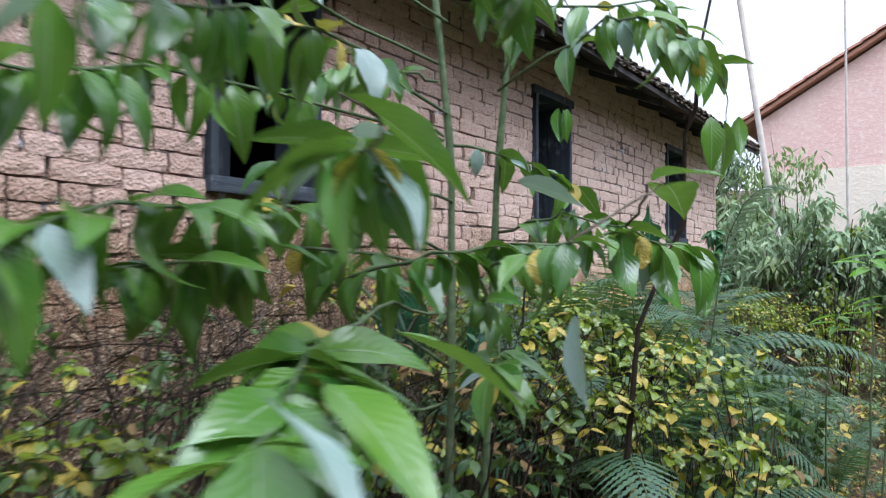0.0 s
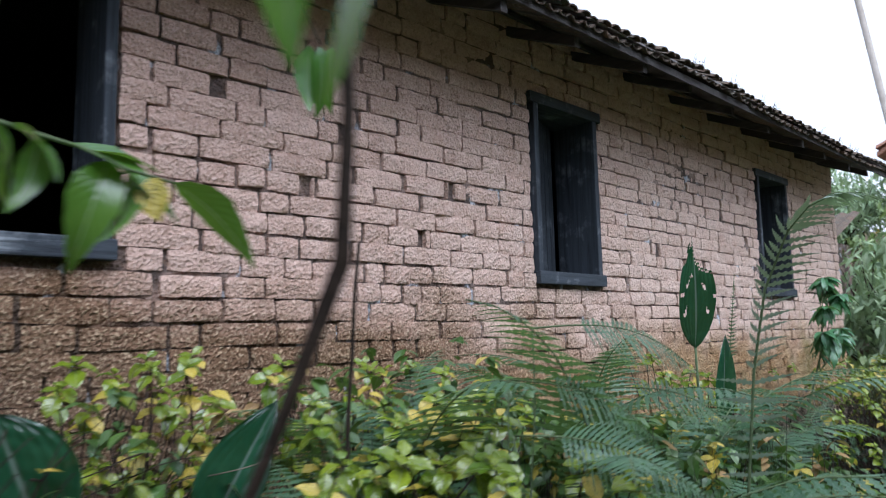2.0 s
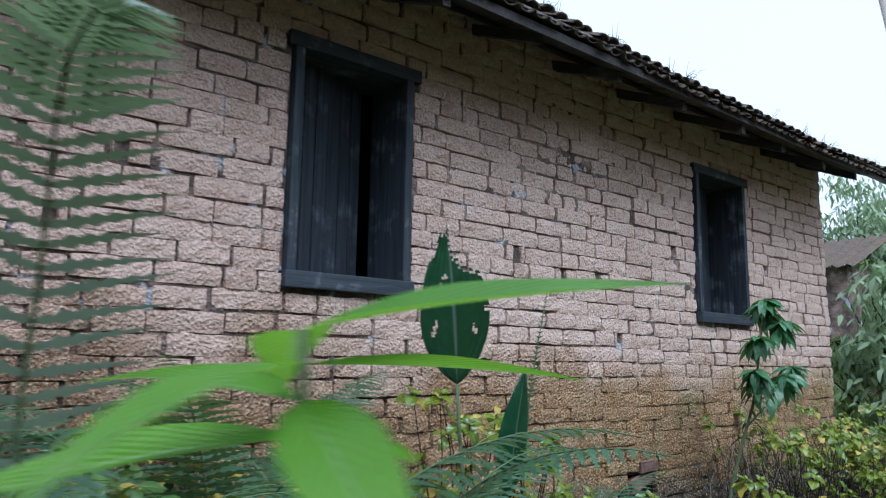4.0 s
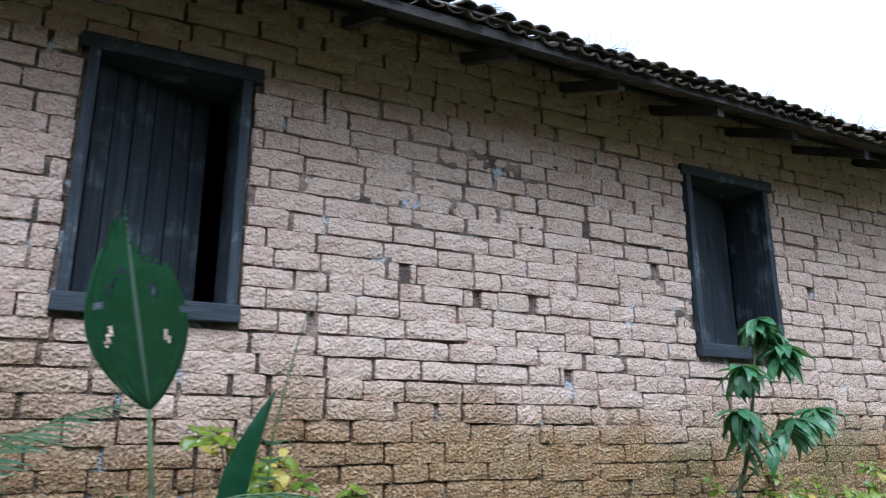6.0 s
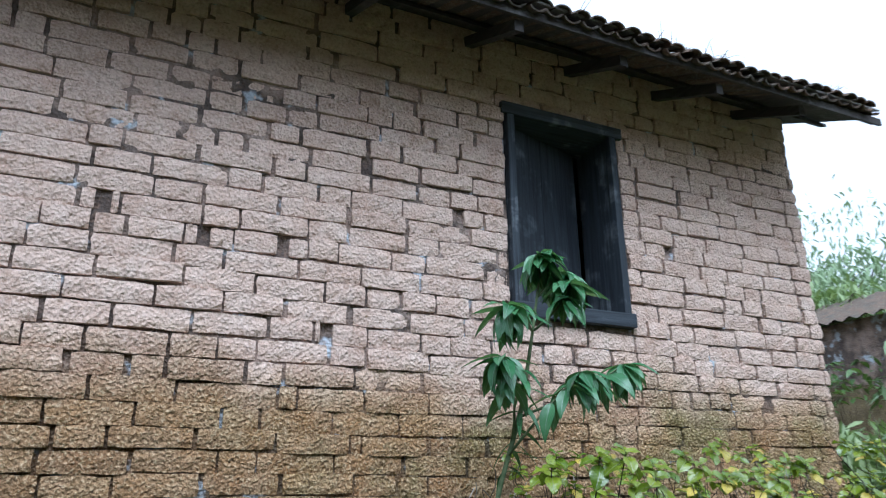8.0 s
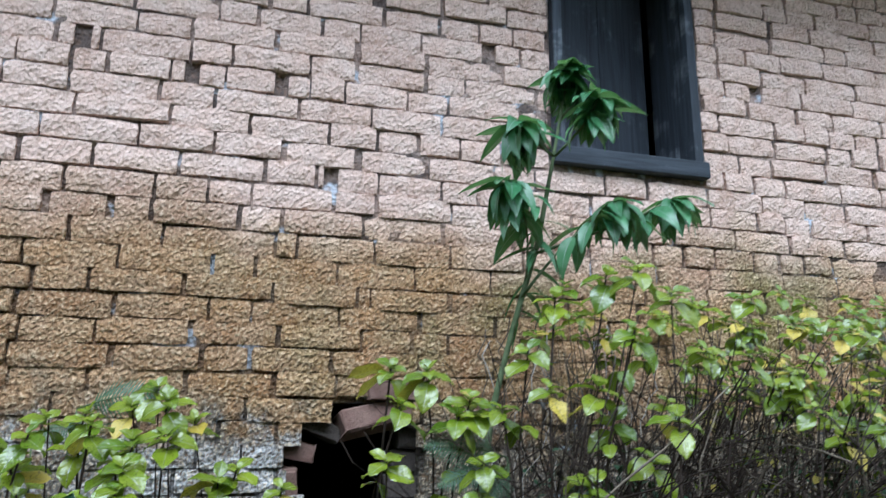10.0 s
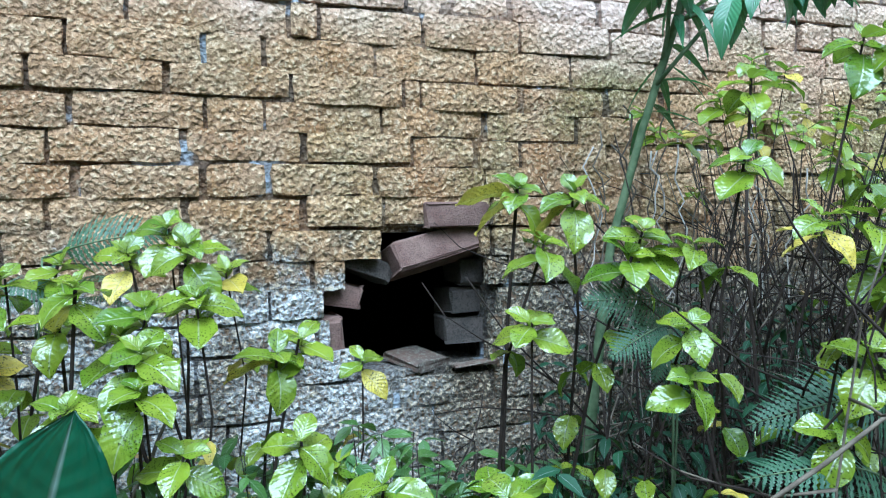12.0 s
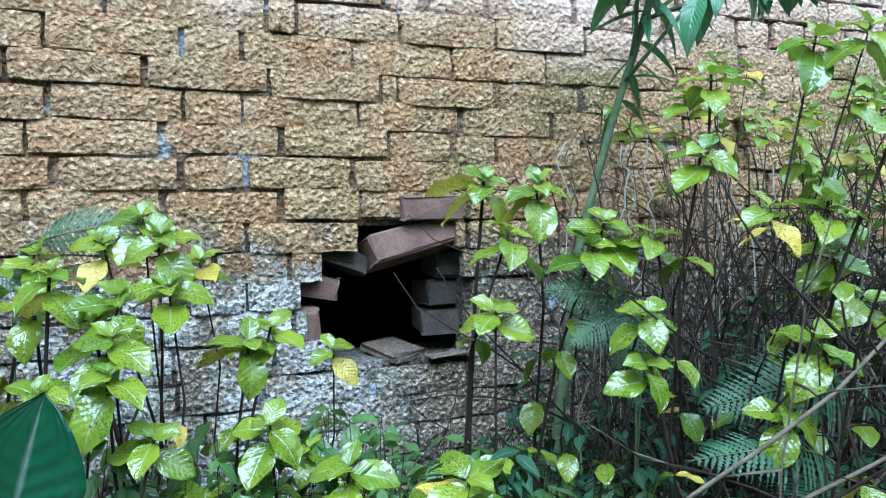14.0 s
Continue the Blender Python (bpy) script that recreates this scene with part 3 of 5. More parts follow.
LANCE = [leaf_mesh("leaf", L_BRIGHT, 60 + k, 0.26, 0.07, droop=0.15 + 0.2 * k, fold=0.25, rows=9, cols=4, tip=1.3, full=0.38) for k in range(3)]
BAMBOO = [leaf_mesh("leaf", L_DARK, 70 + k, 0.16, 0.022, droop=0.5 + 0.3 * k, fold=0.25, rows=7, cols=2, tip=1.3, full=0.3) for k in range(2)]


def bent(a, b, bow=0.05, steps=5):
    a, b = Vector(a), Vector(b)
    side = Vector((rnd(-1, 1), rnd(-1, 1), 0)) * bow
    return [a.lerp(b, i / steps) + side * math.sin(math.pi * i / steps) + Vector((rnd(-1, 1), rnd(-1, 1), 0)) * 0.006 for i in range(steps + 1)]


def blade(plant, me, m, bag=None):
    """One leaf: an object of its own, or baked into the plant's foliage."""
    if bag is None:
        return part("leaf", me, plant, "", m)
    k = len(bag.v)
    bag.v += [tuple(m @ v.co) for v in me.vertices]
    uv = me.uv_layers[0].data
    for p in me.polygons:
        bag.face([k + i for i in p.vertices], [tuple(uv[i].uv) for i in p.loop_indices], 1 if me.materials[0] is L_YELLOW else 0)


def rosette(plant, origin, tip, size, yellow=0.1, pairs=3, turn=None, bag=None):
    """Crossed pairs of leaves at a stem's tip, the upper pairs smaller and steeper."""
    turn = rnd(0, 180) if turn is None else turn
    lean = pose(0, 0, 0, rnd(-10, 10), rnd(12, 38), 0)
    for k in range(pairs):
        for s in range(2):
            az = turn + 90 * k + 180 * s + rnd(-14, 14)
            down = (10, -8, -34, -52)[k] + rnd(-10, 10)
            kinds = HYDRA_Y if random.random() < yellow * (1.5 if k == 0 else 0.5) else HYDRA
            grow = size * (1.0, 0.88, 0.6, 0.4)[k] * rnd(0.88, 1.1)
            at = Vector(tip) - Vector(origin) + Vector((0, 0, (-0.03, -0.012, 0.0, 0.005)[k] * size))
            blade(plant, random.choice(kinds), Matrix.Translation(at) @ lean @ pose(0, 0, 0, rnd(-14, 14), down, az) @ Matrix.Diagonal((grow, grow, grow, 1)), bag)


def shrub(base, tips, size=1.0, yellow=0.1, group="leafy shrubs along the wall", label="knee-high shrub with glossy speckled green leaves on dark stems", pairs=3, low=True, merged=False):
    """Thin dark stems from one foot, a rosette of leaves on each and a few pairs lower down."""
    base = (base[0], base[1], ground_z(base[0], base[1]) - 0.02)
    plant = thing("shrub", label, "shrub", group, base)
    leaves = Bag() if merged else None
    for tip in tips:
        foot = Vector((rnd(-0.05, 0.05), rnd(-0.05, 0.05), 0))
        pts = bent(foot, Vector(tip) - Vector(base), 0.09)
        for p in pts[1:-1]:
            p += Vector((rnd(-1, 1), rnd(-1, 1), 0)) * 0.018
        bag = Bag()
        thick = rnd(0.6, 1.1) * (0.62 if group.startswith("dense") else 1.0) * size
        bag.tube(pts, 0.0050 * thick, 0.0030 * thick, 5)
        part("stem", bag.mesh("stem", LIMB), plant)
        rosette(plant, base, tip, size, yellow, pairs, None, leaves)
        if low and random.random() < 0.75:
            for h in (rnd(0.5, 0.65), rnd(0.7, 0.85)):
                p = pts[0].lerp(pts[-1], h)
                i = min(int(h * 5), 4)
                p = pts[i].lerp(pts[i + 1], h * 5 - i)
                az = rnd(0, 360)
                for s in range(2):
                    k = size * rnd(0.55, 0.85)
                    kinds = HYDRA_Y if random.random() < yellow * 1.6 else HYDRA
                    blade(plant, random.choice(kinds), pose(*p, rnd(-14, 14), rnd(0, 40), az + 180 * s) @ Matrix.Diagonal((k, k, k, 1)), leaves)
    if merged:
        part("foliage", leaves.mesh("foliage", [L_HYDRA, L_YELLOW]), plant)
    return plant


# shrubs before the breach, tip by tip
random.seed(101)
shrub((-3.10, 8.06), [(-3.00, 8.10, 1.02), (-3.03, 8.21, 0.93), (-3.10, 8.02, 0.97), (-2.94, 8.02, 0.82)], 1.0, 0.06, pairs=4)
spotted = shrub((-2.98, 8.30), [(-2.90, 8.288, 0.78), (-2.93, 8.34, 0.80), (-2.76, 8.308, 0.65)], 1.0, 0.12)
blade(spotted, HYDRA_Y[0], Matrix.Translation(Vector((-2.90, 8.28, 0.765)) - spotted.matrix_world.translation) @ pose(0, 0, 0, 20, 14, -105))
spotted = shrub((-2.86, 8.78), [(-2.77, 8.734, 1.08), (-2.73, 8.83, 1.07), (-2.70, 8.749, 0.974), (-2.66, 8.933, 0.994), (-2.64, 8.89, 0.95)], 1.0, 0.06, pairs=4)
for at, down, az in (((-2.77, 8.72, 1.075), 4, -108), ((-2.765, 8.725, 1.06), 28, -88), ((-2.735, 8.82, 1.05), 40, -100)):
    blade(spotted, HYDRA_Y[0], Matrix.Translation(Vector(at) - spotted.matrix_world.translation) @ pose(0, 0, 0, 25, down, az) @ Matrix.Diagonal((1.15, 1.15, 1.15, 1)))
shrub((-2.66, 8.92), [(-2.52, 8.923, 0.836), (-2.50, 8.909, 0.747), (-2.60, 9.00, 0.97), (-2.68, 8.708, 0.837), (-2.36, 9.077, 0.688)], 0.92, 0.05)
shrub((-3.30, 7.84), [(-3.24, 7.88, 0.95), (-3.10, 7.80, 0.93), (-3.04, 7.90, 0.86), (-2.98, 7.76, 0.80), (-3.16, 7.72, 0.82)], 1.05, 0.06, pairs=4)
shrub((-2.98, 8.46), [(-2.94, 8.46, 0.75), (-2.90, 8.40, 0.56)], 0.75, 0.1)
shrub((-2.74, 8.52), [(-2.50, 8.577, 0.60), (-2.66, 8.427, 0.59), (-2.55, 8.42, 0.52), (-2.66, 8.62, 0.55), (-2.48, 8.58, 0.50), (-2.80, 8.45, 0.50)], 1.05, 0.05)
shrub((-2.62, 9.15), [(-2.66, 9.192, 1.29), (-2.46, 9.251, 1.32), (-2.40, 9.31, 1.33), (-2.52, 9.05, 1.12), (-2.36, 9.16, 1.02), (-2.45, 9.35, 0.85)], 1.0, 0.05)
shrub((-2.42, 9.28), [(-2.40, 9.216, 0.94), (-2.30, 9.34, 1.25), (-2.28, 9.22, 1.15), (-2.25, 9.30, 0.95), (-2.34, 9.12, 0.80)], 0.95, 0.05)
shrub((-2.95, 8.62), [(-2.86, 8.60, 0.42), (-2.78, 8.70, 0.50), (-2.90, 8.72, 0.36)], 0.8, 0.1)
shrub((-2.80, 8.00), [(-2.72, 8.12, 0.66), (-2.80, 8.20, 0.52), (-2.70, 7.98, 0.52), (-2.62, 8.20, 0.46)], 0.95, 0.1)
shrub((-3.0, 8.02), [(-2.92, 7.949, 0.917), (-2.95, 8.136, 0.983), (-2.88, 8.062, 0.877), (-2.9, 8.151, 0.888), (-2.8, 8.058, 0.811), (-2.78, 7.948, 0.728), (-2.74, 8.058, 0.76)], 1.05, 0.04, pairs=4, low=False)
# the denser growth further along
for k in range(78):
    y = rnd(8.95, 12.4)
    x = rnd(-3.35, -2.25) + 0.12 * max(0, y - 10)
    if y < 9.25 or y < 9.5 and x < -2.95:
        continue
    top = 1.38 + 0.10 * smooth(9.5, 11.5, y) - 0.22 * smooth(-2.9, -2.2, x)
    near = y < 9.9
    tips = [(x + rnd(-0.22, 0.22), y + rnd(-0.24, 0.24), top - abs(rnd(-0.42, 0.42)) * (0.7 if near else 1.0)) for _ in range(3 if near else random.randrange(3, 6))]
    shrub((x, y), tips, rnd(0.6, 0.8) if near else rnd(0.62, 0.92), 0.22, "dense shrubs by the house corner", low=y > 10, merged=y > 9.9 or x < -3.0)
for k in range(16):
    x, y = rnd(-3.40, -2.75), rnd(6.7, 7.8)
    tips = [(x + rnd(-0.2, 0.2), y + rnd(-0.2, 0.2), rnd(1.15, 1.62) - 0.75 * smooth(6.8, 7.7, y)) for _ in range(5)]
    shrub((x, y), tips, rnd(0.8, 1.0), 0.15)
# yellowing shrubs in the first half of the walk
for k in range(30):
    x, y = rnd(-3.2, -1.75), rnd(3.2, 4.6)
    if x > -1.2 - 0.1 * (y - 3):
        continue
    tips = [(x + rnd(-0.24, 0.24), y + rnd(-0.24, 0.24), rnd(1.1, 1.5) + 0.22 * smooth(-2.0, -2.6, x)) for _ in range(6)]
    shrub((x, y), tips, rnd(0.65, 0.9), 0.20, "yellowing shrubs beside the path", "waist-high shrub with yellowing leaves on dark stems", merged=x < -2.5)
for k in range(18):
    x, y = rnd(-1.7, -1.2), rnd(3.0, 4.3)
    tips = [(x + rnd(-0.2, 0.2), y + rnd(-0.2, 0.2), rnd(1.0, 1.38)) for _ in range(4)]
    shrub((x, y), tips, rnd(0.55, 0.75), 0.20, "yellowing shrubs beside the path", "waist-high shrub with yellowing leaves on dark stems")


for k in range(13):
    x, y = rnd(-3.35, -1.9), rnd(0.6, 3.2)
    tips = [(x + rnd(-0.24, 0.24), y + rnd(-0.24, 0.24), rnd(0.85, 1.35)) for _ in range(5)]
    shrub((x, y), tips, rnd(0.7, 0.95), 0.12, "shrubs below the tall shrub", "waist-high shrub with green leaves on dark stems", merged=True)


# ---- bare woody tangle by the breach ----
def tangle(base, reach, count, seed, label="tangle of bare brown woody twigs"):
    random.seed(seed)
    base = (base[0], base[1], ground_z(base[0], base[1]) - 0.02)
    plant = thing("bare_shrub", label, "shrub", "bare twiggy shrubs", base)
    for k in range(count):
        bag = Bag()
        p = Vector((rnd(-0.25, 0.25), rnd(-0.35, 0.35), 0))
        way = Vector((rnd(-0.35, 0.35), rnd(-0.05, 0.6), 1)).normalized()
        pts = [p.copy()]
        for s in range(9):
            way = (way + Vector((rnd(-0.35, 0.35), rnd(-0.28, 0.36), rnd(-0.12, 0.2)))).normalized()
            p = p + way * reach / 9
            pts.append(p.copy())
        bag.tube(pts, rnd(0.0025, 0.007), 0.0014, 5)
        for j in (4, 6, 7):
            q, w2 = pts[j].copy(), Vector((rnd(-1, 1), rnd(-1, 1), rnd(0, 0.8))).normalized()
            sub = [q.copy()]
            for s in range(4):
                w2 = (w2 + Vector((rnd(-0.4, 0.4), rnd(-0.4, 0.4), rnd(-0.3, 0.3)))).normalized()
                q = q + w2 * reach * 0.07
                sub.append(q.copy())
            bag.tube(sub, 0.003, 0.0012, 4)
        part("twig", bag.mesh("twig", DRY if random.random() < 0.2 else LIMB), plant)
    return plant


for k, (x, y, r) in enumerate([(-2.75, 9.50, 1.25), (-2.5, 9.45, 1.3), (-2.9, 9.45, 1.4), (-2.6, 9.7, 1.4), (-2.9, 10.1, 1.5), (-2.6, 10.5, 1.5), (-2.5, 11.2, 1.5), (-2.35, 9.35, 0.95)]):
    tangle((x, y), r, 14, 300 + k)
for k, (x, y, r) in enumerate([(-3.05, 9.45, 1.35), (-2.80, 9.25, 1.25), (-3.1, 9.85, 1.5), (-2.58, 9.22, 1.2), (-2.72, 9.85, 1.5), (-2.95, 9.65, 1.45)]):
    tangle((x, y), r, 16, 340 + k)
tangle((-2.3, 12.0), 1.9, 16, 320)
for k in range(9):
    tangle((-3.2 + 0.17 * k, 1.3 + 1.9 * ((k * 0.618) % 1)), 0.95, 12, 350 + k)
for k in range(11):
    tangle((-3.1 + 0.075 * k, 8.95 + 0.9 * ((k * 0.618) % 1)), 0.85, 16, 370 + k)
for k, (a, b, r) in enumerate([((-2.35, 8.75, 0.52), (-2.25, 9.45, 1.02), 0.0045), ((-2.5, 8.9, 0.40), (-2.15, 9.35, 0.78), 0.005), ((-2.95, 8.0, 0.45), (-2.9, 8.10, 0.70), 0.006)]):
    random.seed(330 + k)
    bag = Bag()
    low = Vector(a)
    foot = Vector((a[0] - 0.05, a[1] - 0.1, ground_z(a[0], a[1]) - 0.02))
    bag.tube([foot] + bent(a, b, 0.05, 7), r, r * 0.45, 6)
    tagged(new("dead_branch", bag.mesh("dead_branch", DRY)), "bare leaning grey-brown branch among the shrubs", "branch", "dead branches")


# thin pale vines hanging before the wall
random.seed(390)
vines = thing("hanging_vine", "thin pale crooked vines hanging before the wall", "vine", "", (-3.15, 9.40, ground_z(-3.15, 9.40)))
for k in range(16):
    p = Vector((rnd(-0.12, 0.12), rnd(-0.28, 0.34), rnd(1.25, 1.50)))
    pts = [p.copy()]
    for q in range(11):
        p = p + Vector((rnd(-0.02, 0.02), rnd(-0.035, 0.035), rnd(-0.065, -0.02)))
        pts.append(p.copy())
    pts.append(Vector((p.x, p.y + rnd(-0.1, 0.1), 0.0)))
    bag = Bag()
    bag.tube(pts, 0.0024, 0.0014, 4)
    part("vine", bag.mesh("vine", PALE if k % 2 else DRY), vines)


# ---- ferns ----
def frond_bag(points, width, pairs, seed, thick=0.004, fill=0.66):
    """A frond along a curve: a rib and pairs of toothed pinnae that shorten to the tip."""
    random.seed(seed)
    pts = [Vector(p) for p in points]
    bag = Bag()
    bag.tube(pts, thick, thick * 0.3, 5, 1)
    n = len(pts) - 1
    apart = 0.75 * sum((b - a).length for a, b in zip(pts, pts[1:])) / pairs
    for k in range(pairs):
        u = 0.24 + 0.75 * k / pairs
        i = min(int(u * n), n - 1)
        p = pts[i].lerp(pts[i + 1], u * n - i)
        way = (pts[i + 1] - pts[i]).normalized()
        side = way.cross(Vector((0, 0, 1)))
        side = side.normalized() if side.length > 0.1 else Vector((0, 1, 0))
        up = side.cross(way)
        v = (u - 0.24) / 0.76
        long = width * (min(1.0, 0.55 + 2.2 * v) * (1 - v ** 2.2) + 0.03) * rnd(0.92, 1.08)
        for s in (-1, 1):
            x = (side * s + way * (0.30 + 0.5 * v) + Vector((0, 0, -1)) * rnd(0.05, 0.22)).normalized()
            z = (up - x * up.dot(x)).normalized()
            yv = z.cross(x)
            m = Matrix(((x.x, yv.x, z.x, p.x), (x.y, yv.y, z.y, p.y), (x.z, yv.z, z.z, p.z), (0, 0, 0, 1)))
            bag.leaf(m, long, max(0.006, min(fill * apart, long * 0.24)), droop=0.35, fold=0.05, rows=14, cols=2, tip=1.25, full=0.2, tooth=0.42)
    return bag


def arch(length, lift, curl, steps=14):
    p, out, a = Vector((0, 0, 0)), [], radians(lift)
    out.append(p.copy())
    for i in range(steps):
        p = p + Vector((math.cos(a), 0, math.sin(a))) * length / steps
        a -= radians(curl) / steps * (0.5 + i / steps)
        out.append(p.copy())
    return out


FRONDS = [frond_bag(arch(1.0, 78 - 8 * k, 92 + 14 * k), 0.165, 34, 80 + k).mesh("frond", [L_FERN, STALK]) for k in range(4)]


def fern(x, y, size, count, seed, turn=0.0, sweep=360.0, label="feathery green fern with arching fronds", z=None):
    random.seed(seed)
    base = (x, y, ground_z(x, y) - 0.02 if z is None else z)
    plant = thing("fern", label, "fern", "ferns", base)
    for k in range(count):
        s = size * rnd(0.8, 1.1)
        part("frond", FRONDS[(k + seed) % 4], plant, "", pose(0, 0, 0, rnd(-8, 8), rnd(-10, 14), turn + sweep * k / count + rnd(-18, 18)) @ Matrix.Diagonal((s, s, s, 1)))
    return plant


for k, (x, y, s, c) in enumerate([(-2.15, 4.60, 1.55, 9), (-1.85, 3.45, 1.3, 8), (-2.35, 5.30, 1.45, 10), (-2.55, 5.9, 1.5, 9), (-1.95, 5.65, 1.25, 9), (-1.6, 3.85, 0.95, 8),
                                  (-2.75, 4.95, 1.5, 9), (-1.75, 5.15, 1.1, 9), (-2.2, 6.35, 1.15, 8), (-1.75, 6.4, 0.95, 8), (-1.25, 5.6, 0.8, 8), (-2.05, 4.25, 1.2, 9), (-2.9, 5.6, 1.6, 9),
                                  (-1.5, 7.0, 0.85, 7), (0.15, 3.9, 0.8, 8), (0.35, 5.6, 0.9, 8), (-1.2, 11.2, 0.9, 8), (-0.7, 9.9, 0.8, 8), (-2.1, 7.05, 0.85, 7), (0.3, 2.9, 0.6, 8), (-2.6, 4.1, 1.4, 8), (-1.5, 9.6, 0.9, 8), (0.4, 7.2, 0.8, 8)]):
    fern(x, y, s, c, 400 + k, rnd(0, 360))
fern(-2.80, 8.98, 0.85, 6, 430, 200, 300, "bluish green fern beside the breach")
fern(-2.38, 8.88, 0.75, 6, 431, 150, 360, "low green fern among the shrubs")
fern(-2.30, 9.10, 0.80, 6, 432, 90, 360, "low green fern among the shrubs")
fern(-2.55, 8.78, 0.62, 6, 433, 120, 360, "low green fern among the shrubs")
fern(-3.40, 7.80, 0.40, 3, 434, 40, 110, "small fern growing at the foot of the wall", 0.78)
fern(-3.30, 7.70, 0.6, 5, 435, -60, 200)


def frond_to(plant, root, tip, face, width, pairs, seed):
    """One frond from root to tip, its upper side towards a point."""
    o = plant.matrix_world.translation
    root, tip, face = Vector(root), Vector(tip), Vector(face)
    x = (tip - root).normalized()
    z = face - root
    z = (z - x * z.dot(x)).normalized()
    y = z.cross(x)
    long = (tip - root).length
    bag = frond_bag([(long * k / 12, 0, long * 0.14 * math.sin(math.pi * k / 12)) for k in range(13)], width, pairs, seed, 0.003)
    p = root - o
    m = Matrix(((x.x, y.x, z.x, p.x), (x.y, y.y, z.y, p.y), (x.z, y.z, z.z, p.z), (0, 0, 0, 1)))
    part("frond", bag.mesh("frond", [L_FERN, STALK]), plant, "", m)
    foot = Vector((0, 0, 0))
    stalk = Bag()
    stalk.tube(bent(foot, p, 0.02), 0.003, 0.0025, 5)
    part("stalk", stalk.mesh("stalk", STALK), plant)


def fern_of(base, label, fronds, seed):
    plant = thing("fern", label, "fern", "ferns", (base[0], base[1], ground_z(*base) - 0.02))
    random.seed(seed)
    for k, (root, tip, face, width, pairs) in enumerate(fronds):
        frond_to(plant, root, tip, face, width, pairs, seed + k)


fern_of((-3.42, 7.76), "feathery fern frond arching along the foot of the wall",
        [((-3.3, 7.837, 0.965), (-3.22, 8.111, 1.018), (-1.5, 8.1, 1.5), 0.085, 19), ((-3.36, 7.70, 0.88), (-3.20, 7.92, 0.88), (-2.4, 7.9, 1.6), 0.07, 22)], 440)
fern_of((-2.86, 9.12), "bluish green fern beside the breach",
        [((-2.72, 9.06, 0.84), (-2.66, 8.80, 0.87), (-1.5, 8.2, 1.3), 0.085, 24), ((-2.74, 9.05, 0.80), (-2.62, 8.83, 0.77), (-1.5, 8.2, 1.3), 0.075, 22), ((-2.76, 9.08, 0.82), (-2.70, 8.98, 0.70), (-1.5, 8.2, 1.2), 0.06, 18)], 450)
fern_of((-2.52, 9.40), "low green fern among the shrubs",
        [((-2.44, 9.30, 0.52), (-2.38, 8.90, 0.62), (-1.6, 8.5, 1.6), 0.10, 26), ((-2.52, 9.44, 0.66), (-2.50, 9.02, 0.66), (-1.6, 8.5, 1.3), 0.12, 28), ((-2.46, 9.30, 0.50), (-2.30, 8.98, 0.50), (-1.6, 8.5, 1.6), 0.09, 24)], 460)
fern_of((-2.12, 4.15), "bluish green fern with drooping feathery fronds",
        [((-2.07, 4.18, 1.78), (-1.80, 4.66, 1.62), (-1.3, 4.0, 3.0), 0.17, 30), ((-1.99, 4.36, 1.60), (-1.74, 4.78, 1.43), (-1.2, 4.1, 3.0), 0.16, 28),
         ((-2.08, 4.08, 1.64), (-1.86, 4.50, 1.42), (-1.2, 3.8, 2.8), 0.16, 28), ((-2.02, 4.02, 1.50), (-1.62, 4.30, 1.34), (-1.0, 3.6, 2.8), 0.16, 28)], 470)
tall = thing("fern", "tall single fern frond arching over its neighbours", "fern", "ferns", (-1.92, 5.02, ground_z(-1.92, 5.02)))
curve = [(-1.88, 4.98, 0.2), (-1.82, 4.90, 0.8), (-1.76, 4.83, 1.25), (-1.69, 4.77, 1.64), (-1.64, 4.77, 1.88), (-1.555, 4.755, 2.05), (-1.49, 4.75, 2.115), (-1.42, 4.76, 2.145), (-1.36, 4.785, 2.14), (-1.31, 4.82, 2.11)]
whole = frond_bag(curve, 0.175, 46, 95, 0.006, 0.45)
whole.v = [tuple(Vector(p) - tall.matrix_world.translation) for p in whole.v]
per, ribs = 15 * 3, 5 * len(curve)
rib = Bag()
rib.v = whole.v[:ribs]
for q in whole.f:
    if max(q) < ribs:
        rib.face(q)
part("rib", rib.mesh("rib", STALK), tall)
blades = [q for q in whole.f if min(q) >= ribs]
for k in range((len(whole.v) - ribs) // per):
    lo = ribs + k * per
    pinna = Bag()
    pinna.v = whole.v[lo:lo + per]
    for q in blades[k * 28:(k + 1) * 28]:
        pinna.face([i - lo for i in q])
    part("pinna", pinna.mesh("pinna", L_FERN), tall)


